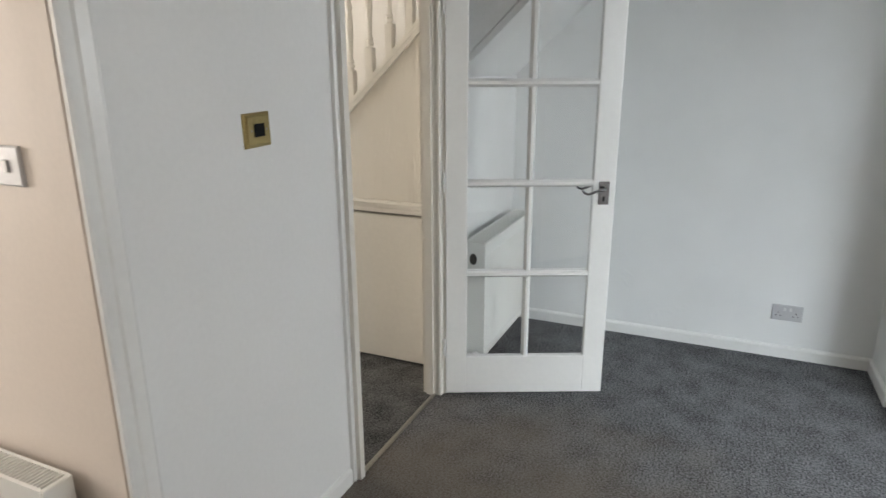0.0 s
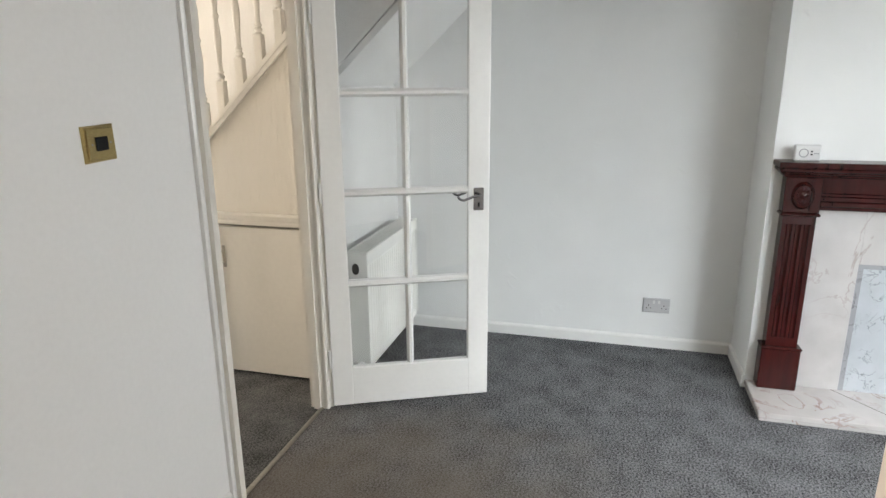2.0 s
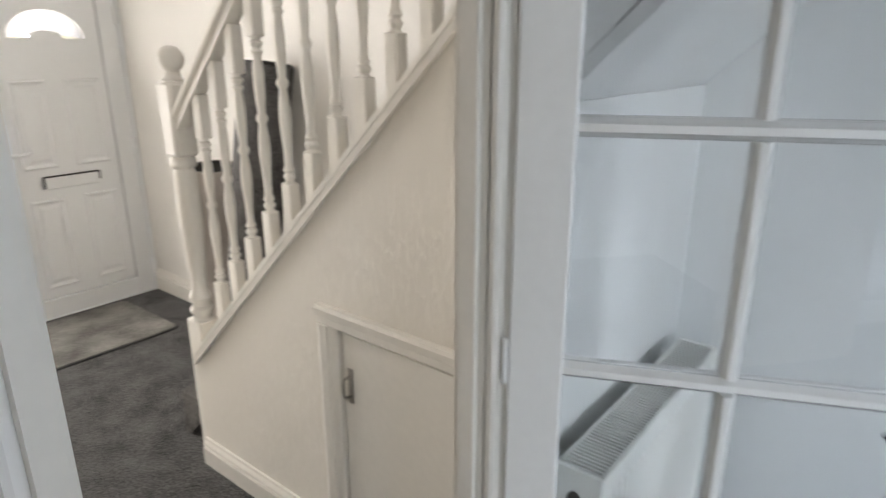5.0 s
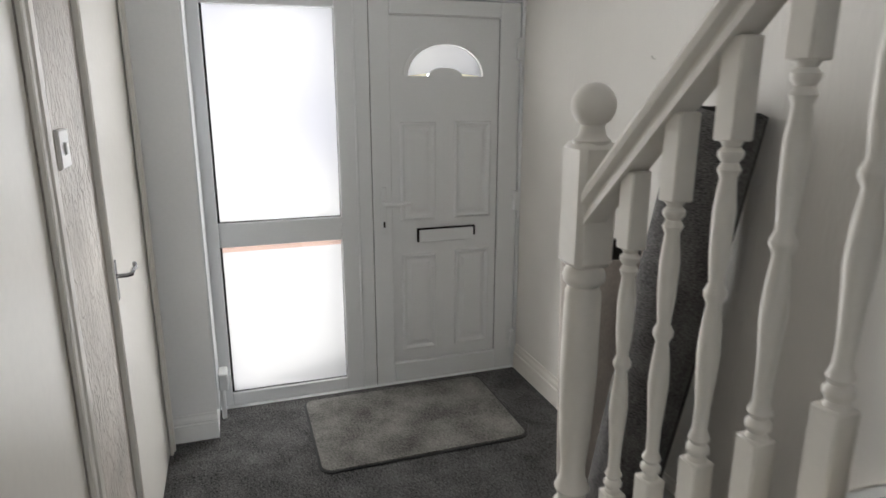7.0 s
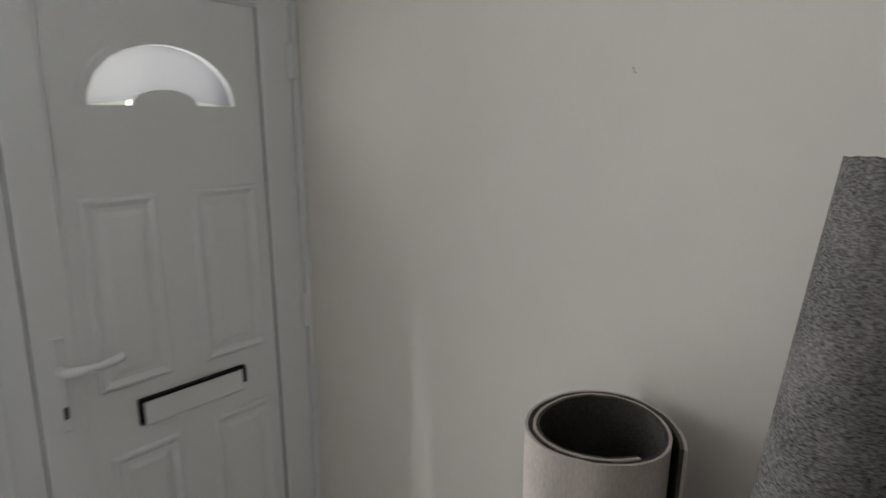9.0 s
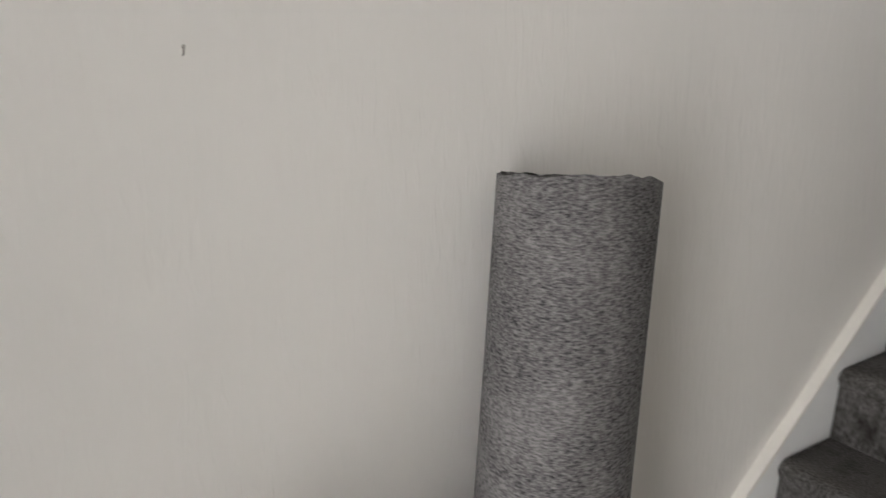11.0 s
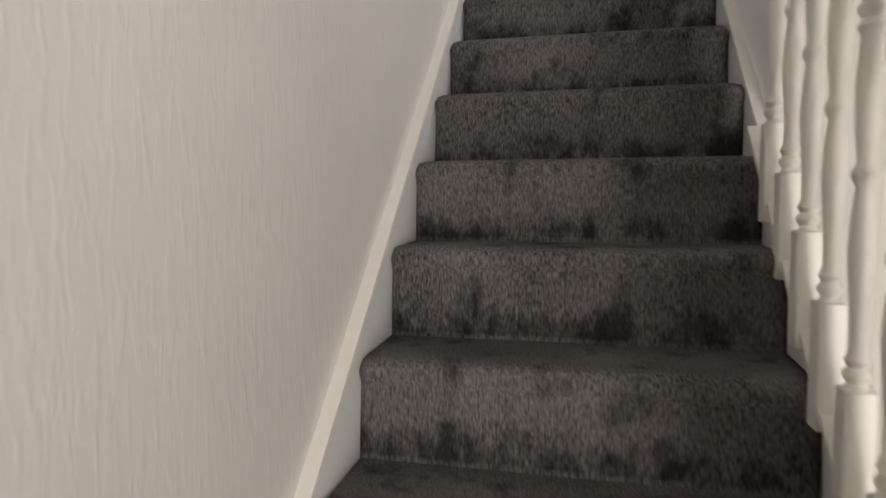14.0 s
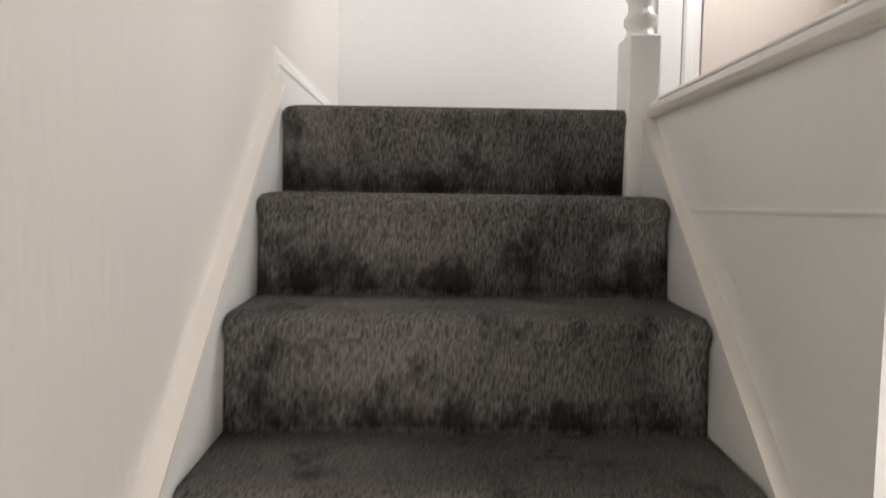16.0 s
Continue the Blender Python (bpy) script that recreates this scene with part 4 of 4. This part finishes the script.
def wall_plate(name, m, w, h, mat, label, category, group=""):
    """A plate on a wall: x across, z up, standing off towards +y."""
    ob = thing(name, (0, 0, 0), label, category, group)
    ob.matrix_world = m
    bm = bmesh.new()
    loops = [[bm.verts.new((sx * (w / 2 - i), d, sz * (h / 2 - i))) for sx, sz in ((-1, -1), (1, -1), (1, 1), (-1, 1))] for i, d in ((0, 0), (0.0005, 0.006), (0.004, 0.009))]
    for a, b in zip(loops, loops[1:]):
        for i in range(4):
            bm.faces.new((a[i], a[(i + 1) % 4], b[(i + 1) % 4], b[i]))
    bm.faces.new(loops[-1]), bm.faces.new(loops[0][::-1])
    local_part("plate", bm, mat, ob)
    return ob


# blank brass plate with a dark cable outlet
ob = wall_plate("brass_plate", pose(1.368, 0.0, 1.380), 0.105, 0.094, BRASS, "square brass outlet plate with a dark centre", "outlet plate")
ob.rotation_euler.y = radians(1.5)
local_part("rim", box(-0.046, 0.046, 0.009, 0.0125, -0.040, 0.040, 0.0025), BRASS, ob)
local_part("insert", box(-0.021, 0.021, 0.0126, 0.0165, -0.018, 0.018, 0.002), BLACK, ob, "dark central outlet")
for x, z in ((-0.031, 0), (0.031, 0)):
    local_part("screw", turned(lathe([(0.003, 0), (0.003, 0.001)], 0, 0, 8), Matrix.Translation((x, 0.0125, z)) @ Matrix.Rotation(radians(-90), 4, "X")), STEEL, ob)

# double socket
ob = wall_plate("double_socket", pose(LIVING_PARTY, 1.597, 0.259, 0, 0, -90), 0.149, 0.087, PLATE, "grey double power socket above the skirting", "socket")
for s in (-1, 1):
    for x, z, w, h in ((0, 0.005, 0.004, 0.009), (-0.011, -0.012, 0.007, 0.004), (0.011, -0.012, 0.007, 0.004)):
        local_part("pin_hole", box(s * 0.042 + x - w / 2, s * 0.042 + x + w / 2, 0.009, 0.0095, z - h / 2 - 0.004, z + h / 2 - 0.004), BLACK, ob)
    local_part("rocker", box(s * 0.014 - 0.006, s * 0.014 + 0.006, 0.009, 0.013, 0.012, 0.032, 0.0015), PLASTIC, ob)

# switches
for m, label in ((pose(1.9, -0.222, 1.342, 0, 0, -90), "grey light switch on the cream dining wall"), (pose(0.997, -2.015, 1.475, 0, 0, 90), "white light switch on the textured wallpaper")):
    ob = wall_plate("light_switch", m, 0.088, 0.088, PLATE if "dining" in label else PLASTIC, label, "light switch", "light switches")
    local_part("rocker", box(-0.008, 0.008, 0.009, 0.014, -0.013, 0.013, 0.002), PLASTIC, ob)
    local_part("rocker_gap", box(-0.0095, 0.0095, 0.009, 0.0096, -0.0145, 0.0145), GREY_PLASTIC, ob)

# wall light seen in the glass of the door
wl = thing("wall_light", (2.42, 2.35, 1.84), "small brass wall light with two clear glass shades, unlit", "wall light")
back_plate = lathe([(0.045, 0), (0.045, 0.008), (0.030, 0.016), (0.012, 0.022)], 0, 0, 20)
part("back_plate", turned(back_plate, Matrix.Translation((2.42, 2.35, 1.86)) @ Matrix.Rotation(radians(90), 4, "X")), BRASS, wl, smooth=True)
for s in (-1, 1):
    part("arm", tube([(2.42, 2.335, 1.86), (2.42 + s * 0.03, 2.29, 1.84), (2.42 + s * 0.08, 2.265, 1.835), (2.42 + s * 0.10, 2.26, 1.86)], 0.006, 8), BRASS, wl, smooth=True)
    sh = part("glass_shade", lathe([(0.012, 1.865), (0.030, 1.880), (0.042, 1.915), (0.045, 1.945), (0.052, 1.965), (0.049, 1.965), (0.042, 1.945), (0.039, 1.915), (0.027, 1.884), (0.010, 1.870)], 2.42 + s * 0.10, 2.26, 18), CLEAR, wl, smooth=True)
    part("bulb", lathe([(0.010, 1.868), (0.010, 1.885), (0.018, 1.905), (0.018, 1.925), (0.008, 1.945)], 2.42 + s * 0.10, 2.26, 12), PLASTIC, sh, smooth=True)

wl.matrix_world = pose(1.82, 1.87, 1.80, 0, 0, -90)

# ---- fireplace ----
HZ = 0.045
hearth = thing("hearth", (-0.32, 2.74, 0), "pink-veined white marble hearth slab on the carpet", "hearth")
part("slab", box(-0.489, -0.144, 2.02, 3.46, 0.018, HZ, 0.004), HEARTH_MARBLE, hearth)
part("base_slab", box(-0.489, -0.150, 2.026, 3.454, 0.0, 0.0175, 0.003), HEARTH_MARBLE, hearth)
for x, y, dx, dy in ((-0.36, 2.50, 0.2, 0.16), (-0.36, 2.98, 0.2, -0.16)):
    bm = prism([(x - 0.12, y - 0.004 - 0.1), (x - 0.12, y - 0.1), (x + dx, y + dy), (x + dx, y + dy - 0.004)], "z", HZ - 0.001, HZ + 0.0006)
    part("slab_joint", bm, JOINT_AND_SHADE, hearth, "thin joint between marble slabs")

fire = thing("fire_surround", (-0.45, 2.74, HZ), "varnished mahogany fire surround with fluted pilasters", "fireplace")
BF = -0.489
for sign in (-1, 1):
    c = 2.74 + sign * 0.593
    part("plinth", box(BF, -0.405, c - 0.087, c + 0.087, HZ, 0.255, 0.003), MAHOGANY, fire)
    part("plinth_cap", box(BF, -0.398, c - 0.092, c + 0.092, 0.255, 0.268, 0.005), MAHOGANY, fire)
    xf, w, d = -0.420, 0.070, 0.010
    shaft = [(BF, c - w), (BF, c + w), (xf, c + w)]
    for f in (0.037, 0.0, -0.037):
        for a in range(0, 181, 30):
            shaft.append((xf - d * math.sin(radians(a)), c + f + 0.0125 * math.cos(radians(a))))
    shaft.append((xf, c - w))
    pil = part("pilaster", prism(shaft, "z", 0.315, 0.875), MAHOGANY, fire, "fluted pilaster")
    for z0, z1 in ((0.268, 0.315), (0.875, 0.915)):
        part("pilaster_block", box(BF, xf, c - w, c + w, z0, z1, 0.001), MAHOGANY, pil)
    part("neck_moulding", box(BF, -0.405, c - 0.083, c + 0.083, 0.915, 0.930, 0.005), MAHOGANY, fire)
    block = part("corner_block", box(BF, -0.415, c - 0.077, c + 0.077, 0.930, 1.095, 0.003), MAHOGANY, fire)
    ros = bmesh.new()
    for r0, r1, d0, d1 in ((0.058, 0.050, 0.0, 0.010), (0.050, 0.042, 0.010, 0.003), (0.042, 0.020, 0.003, 0.006), (0.016, 0.0005, 0.006, 0.014)):
        va = [ros.verts.new((-0.415 + d0, c + r0 * 0.85 * math.cos(2 * math.pi * i / 24), 1.012 + r0 * 1.1 * math.sin(2 * math.pi * i / 24))) for i in range(24)]
        vb = [ros.verts.new((-0.415 + d1, c + r1 * 0.85 * math.cos(2 * math.pi * i / 24), 1.012 + r1 * 1.1 * math.sin(2 * math.pi * i / 24))) for i in range(24)]
        for i in range(24):
            ros.faces.new((va[i], va[(i + 1) % 24], vb[(i + 1) % 24], vb[i]))
    for k in range(10):
        a = 2 * math.pi * k / 10
        bmesh.ops.create_icosphere(ros, subdivisions=1, radius=1, matrix=Matrix.Translation((-0.409, c + 0.028 * 0.85 * math.cos(a), 1.012 + 0.028 * 1.1 * math.sin(a))) @ Matrix.Rotation(a, 4, "X") @ Matrix.Diagonal((0.005, 0.0125, 0.006, 1)))
    part("rosette", ros, MAHOGANY, block, "carved oval rosette", smooth=True)
part("frieze", box(BF, -0.430, 2.224, 3.256, 0.985, 1.095, 0.002), MAHOGANY, fire)
for z0, z1, x in ((0.962, 0.985, -0.418), (0.945, 0.962, -0.428), (1.005, 1.011, -0.426), (1.020, 1.026, -0.426)):
    part("frieze_moulding", box(BF, x, 2.224, 3.256, z0, z1, 0.003), MAHOGANY, fire)
cor = bmesh.new()
steps = ((1.095, 1.108, 0.012), (1.108, 1.120, 0.026), (1.120, 1.140, 0.040))
for z0, z1, o in steps:
    box(BF, -0.415 + o, 2.070 - o, 3.410 + o, z0, z1, 0.005, cor)
part("cornice", cor, MAHOGANY, fire)
part("mantelshelf", box(BF, -0.355, 2.022, 3.458, 1.140, 1.168, 0.007, seg=2), MAHOGANY, fire, "mahogany mantelshelf with a rounded edge")

back = thing("fireplace_back_panel", (-0.48, 2.74, HZ), "white veined marble back panel with a grey inset", "fireplace panel")
for y0, y1, z0, z1 in ((2.222, 2.436, HZ, 0.945), (3.044, 3.258, HZ, 0.945), (2.436, 3.044, 0.690, 0.945)):
    part("marble_slab", box(BF, -0.466, y0, y1, z0, z1, 0.002), MARBLE, back)
part("inset_slab", box(BF, -0.474, 2.460, 3.020, HZ, 0.668, 0.001), GREY_MARBLE, back, "grey mottled marble closing the fire opening")
part("inset_edge", box(BF, -0.4715, 2.4365, 2.460, HZ, 0.6895, 0.001), EDGE_MARBLE, back)
part("inset_edge", box(BF, -0.4715, 3.020, 3.0435, HZ, 0.6895, 0.001), EDGE_MARBLE, back)
part("inset_edge", box(BF, -0.4715, 2.460, 3.020, 0.668, 0.6895, 0.001), EDGE_MARBLE, back)

alarm = thing("carbon_monoxide_alarm", (-0.44, 2.175, 1.168), "small white carbon monoxide alarm on the mantelshelf", "alarm")
body = part("case", box(-0.462, -0.425, 2.122, 2.230, 1.1685, 1.238, 0.006, seg=2), PLASTIC, alarm)
ring = bmesh.new()
for r0, r1 in ((0.020, 0.016),):
    va = [[ring.verts.new((-0.4245, 2.158 + r * math.cos(2 * math.pi * i / 20), 1.203 + r * math.sin(2 * math.pi * i / 20))) for i in range(20)] for r in (r0, r1)]
    for i in range(20):
        ring.faces.new((va[0][i], va[0][(i + 1) % 20], va[1][(i + 1) % 20], va[1][i]))
part("test_button_ring", ring, GREY_PLASTIC, body)
for y, z in ((2.190, 1.210), (2.190, 1.197)):
    part("light", box(-0.4255, -0.4235, y - 0.004, y + 0.004, z - 0.003, z + 0.003), BLACK, body)
part("writing", box(-0.4255, -0.4242, 2.198, 2.220, 1.200, 1.203), GREY_PLASTIC, body)
alarm.location.y -= 0.030

# ---- hallway things ----
matob = thing("doormat", (-0.12, -3.15, 0), "grey doormat with a dark bound edge at the front door", "doormat")
for name, mat, e, h0, h1 in (("edging", RUBBER, 0.0, 0.0, 0.006), ("mat_surface", MAT_PILE, 0.012, 0.001, 0.011)):
    x0, x1, y0, y1, r = -0.62 + e, 0.375 - e, -3.49 + e, -2.80 - e, 0.06 - e
    pts = []
    for cx, cy, a0 in ((x1 - r, y1 - r, 0), (x0 + r, y1 - r, 90), (x0 + r, y0 + r, 180), (x1 - r, y0 + r, 270)):
        pts += [(cx + r * math.cos(radians(a0 + k)), cy + r * math.sin(radians(a0 + k))) for k in range(0, 91, 15)]
    part(name, prism(pts, "z", h0, h1), mat, matob)


def carpet_roll(name, top, base, height, r_out, r_in, turns, squash, outer, inner, label, angle, ragged=0.006, flap=0.0):
    """A rolled strip of carpet: two skins wound in a spiral, leaning from base to top."""
    ob = thing(name, base, label, "carpet roll", group="carpet rolls in the hallway")
    rng = random.Random(7)
    n, levels = int(turns * 36), 14
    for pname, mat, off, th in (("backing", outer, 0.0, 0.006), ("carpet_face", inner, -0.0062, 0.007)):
        bm = bmesh.new()
        grid = []
        for i in range(n + 1):
            f = i / n
            a = angle + turns * 2 * math.pi * f
            r = r_out + (r_in - r_out) * f + off
            if flap and f < 0.08:
                r += flap * (1 - f / 0.08) ** 2
            col = []
            jag = rng.uniform(-ragged, ragged) + 0.004 * math.sin(a * 2 + 1)
            for k in range(levels + 1):
                z = height * k / levels + (jag if k == levels else 0)
                w = 1 + 0.02 * math.sin(3 * z + 2 * a)
                sx, sy = math.cos(a) * squash[0] * w, math.sin(a) * squash[1] * w
                cx, cy = base[0], base[1]
                col.append((bm.verts.new((cx + r * sx, cy + r * sy, base[2] + z)), bm.verts.new((cx + (r - th) * sx, cy + (r - th) * sy, base[2] + z))))
            grid.append(col)
        for p, q in zip(grid, grid[1:]):
            for k in range(levels):
                bm.faces.new((p[k][0], q[k][0], q[k + 1][0], p[k + 1][0]))
                bm.faces.new((p[k][1], p[k + 1][1], q[k + 1][1], q[k][1]))
            bm.faces.new((p[levels][0], q[levels][0], q[levels][1], p[levels][1]))
            bm.faces.new((p[0][0], p[0][1], q[0][1], q[0][0]))
        for col in (grid[0], grid[-1]):
            for k in range(levels):
                bm.faces.new((col[k][0], col[k + 1][0], col[k + 1][1], col[k][1]))
        lean = Vector((top[0] - base[0], top[1] - base[1], height)).normalized()
        q = Vector((0, 0, 1)).rotation_difference(lean).to_matrix().to_4x4()
        lift = Matrix.Translation((0, 0, r_out * math.hypot(lean.x, lean.y)))
        turned(bm, lift @ Matrix.Translation(base) @ q @ Matrix.Translation(-Vector(base)))
        part(pname, bm, mat, ob, smooth=True)
    return ob


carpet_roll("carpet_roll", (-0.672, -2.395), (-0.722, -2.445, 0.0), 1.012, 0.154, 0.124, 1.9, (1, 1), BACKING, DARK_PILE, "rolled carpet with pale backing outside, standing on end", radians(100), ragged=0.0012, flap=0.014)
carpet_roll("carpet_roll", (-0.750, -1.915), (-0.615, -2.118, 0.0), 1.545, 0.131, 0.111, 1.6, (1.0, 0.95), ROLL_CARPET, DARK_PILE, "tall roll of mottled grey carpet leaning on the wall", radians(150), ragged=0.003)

pin = thing("wall_nail", (PARTY, -2.441, 1.718), "small bent nail in the papered wall", "nail")
part("shank", tube([(PARTY - 0.01, -2.441, 1.716), (PARTY + 0.012, -2.441, 1.718), (PARTY + 0.016, -2.441, 1.724)], 0.0013, 8), STEEL, pin)
part("head", tube([(PARTY + 0.015, -2.441, 1.725), (PARTY + 0.018, -2.441, 1.7265)], 0.0022, 8), STEEL, pin)

box_ob = thing("meter_box", (0.745, -3.42, 0.131), "small white junction box low in the window reveal", "junction box")
part("case", box(0.735, 0.779, -3.50, -3.40, 0.17, 0.26, 0.006), PLASTIC, box_ob)
part("cable", tube([(0.765, -3.45, 0.17), (0.765, -3.45, 0.05), (0.765, -3.45, 0.002)], 0.012, 8), PLASTIC, box_ob)

# ---- windows at the back and the garden ----
win = thing("window_2", (0.63, BACK, 0.87), "white framed window in the end wall", "window", kind=S)
for x0, x1, z0, z1 in ((-0.27, -0.20, 0.87, 2.1), (1.53, 1.60, 0.87, 2.1), (0.595, 0.665, 0.94, 2.03), (-0.20, 1.53, 0.87, 0.94), (-0.20, 1.53, 2.03, 2.1)):
    part("window_frame", box(x0, x1, BACK + 0.03, BACK + 0.10, z0, z1, 0.005), UPVC, win)
for x0, x1 in ((-0.202, 0.597), (0.663, 1.532)):
    pane = part("pane", box(x0, x1, BACK + 0.06, BACK + 0.066, 0.938, 2.032), CLEAR, win)
    pane.visible_shadow = False
part("window_sill", box(-0.32, 1.65, BACK - 0.05, BACK + 0.03, 0.845, 0.870, 0.005), GLOSS_WHITE, win)

vent = thing("wall_vent", (1.73, BACK, 0.165), "square brown louvred air vent low on the wall", "air vent")
part("frame", box(1.645, 1.815, BACK - 0.012, BACK, 0.165, 0.315, 0.003), VENT, vent)
for k in range(7):
    part("slat", box(1.66, 1.80, BACK - 0.017, BACK - 0.012, 0.180 + k * 0.018, 0.191 + k * 0.018, 0.001), VENT, vent)

pd = thing("window_3", (PATIO + 0.1, 3.66, 0), "white framed sliding glazed patio doors", "patio doors", kind=S)
for y0, y1, z0, z1 in ((2.6, 2.66, 0, 2.12), (4.73, 4.79, 0, 2.12), (2.66, 4.73, 0, 0.06), (2.66, 4.73, 2.06, 2.12)):
    part("outer_frame", box(PATIO + 0.04, PATIO + 0.14, y0, y1, z0, z1, 0.005), UPVC, pd)
for y0, y1, x in ((2.66, 3.70, PATIO + 0.055), (3.62, 4.73, PATIO + 0.095)):
    for a, b, c, d in ((y0, y0 + 0.07, 0.06, 2.06), (y1 - 0.07, y1, 0.06, 2.06), (y0 + 0.07, y1 - 0.07, 0.06, 0.13), (y0 + 0.07, y1 - 0.07, 1.99, 2.06)):
        part("sash", box(x, x + 0.035, a, b, c, d, 0.004), UPVC, pd)
    pane = part("pane", box(x + 0.014, x + 0.020, y0 + 0.068, y1 - 0.068, 0.128, 1.992), CLEAR, pd)
    pane.visible_shadow = False

# unseen front and landing windows, added as openings for the light
dw = thing("window_4", (2.75, -3.75, 0.85), "unseen white framed front window, added for light", "window", kind=S)
for x0, x1, z0, z1 in ((2.05, 2.12, 0.85, 2.0), (3.38, 3.45, 0.85, 2.0), (2.12, 3.38, 0.85, 0.92), (2.12, 3.38, 1.93, 2.0)):
    part("window_frame", box(x0, x1, -3.80, -3.73, z0, z1, 0.005), UPVC, dw)
lw = thing("window_5", (1.05, 0.85, 3.45), "unseen white framed landing window, assumed from the bright wall", "window", kind=S)
for y0, y1, z0, z1 in ((0.4, 0.45, 3.45, 4.4), (1.25, 1.3, 3.45, 4.4), (0.45, 1.25, 3.45, 3.5), (0.45, 1.25, 4.35, 4.4)):
    part("window_frame", box(1.02, 1.08, y0, y1, z0, z1, 0.005), UPVC, lw)

solid("ground", box(-150, 150, -150, 150, -0.14, -0.10), LAWN, "rough lawn round the house", "lawn", S)
solid("pavement_patio", box(2.56, 5.0, 1.5, 6.5, -0.10, -0.05), PAVING, "pale paved patio outside the doors", "paving", S)
solid("pavement_path", box(-2, 3, -6.5, -3.86, -0.10, -0.06), PAVING, "paved front path", "paving", S)
fence = thing("garden_fence", (7.5, 4, -0.1), "weathered grey board fence along the garden", "fence")
board = None
for i in range(46):
    y = -1.0 + i * 0.24
    if board is None:
        board = part("board", box(7.5, 7.52, y, y + 0.225, -0.1, 1.55, 0.004), FENCE, fence)
    else:
        other = new("board", board.data)
        other.parent, other.matrix_parent_inverse = fence, board.matrix_parent_inverse
        other.location.y = i * 0.24
hedge = thing("hedge", (1.0, 8.2, -0.1), "leafy green garden hedge behind the house", "hedge")
rng = random.Random(3)
verts, faces = [], []
for i in range(5200):
    a = Vector((rng.uniform(-3.2, 3.2), rng.gauss(0, 0.33), rng.uniform(-0.1, 1.55)))
    a.z += 0.25 * noise.noise(Vector((a.x * 1.3, 0, 0)))
    m = Euler((rng.uniform(0, 6.3), rng.uniform(0, 6.3), rng.uniform(0, 6.3))).to_matrix()
    s = rng.uniform(0.05, 0.10)
    k = len(verts)
    for q in ((-0.35, -0.5, 0), (0.35, -0.45, 0), (0.3, 0.4, 0.1), (0, 0.75, 0), (-0.3, 0.4, 0.1)):
        verts.append(tuple(Vector((1.0, 8.2, -0.1)) + a + m @ (Vector(q) * s)))
    faces.append((k, k + 1, k + 2, k + 3, k + 4))
me = bpy.data.meshes.new("leaves")
me.from_pydata(verts, [], faces)
me.materials.append(LEAVES)
ob = new("leaves", me)
ob.parent = hedge
ob.matrix_parent_inverse = Matrix.Translation(-Vector(hedge.location))
tagged(ob, kind="stuff")
part("stem", tube([(-0.5, 8.2, -0.1), (-0.45, 8.2, 0.6), (-0.3, 8.2, 1.2)], 0.03, 7), FENCE, hedge)
part("stem", tube([(1.9, 8.2, -0.1), (1.95, 8.2, 0.6), (2.1, 8.2, 1.2)], 0.03, 7), FENCE, hedge)
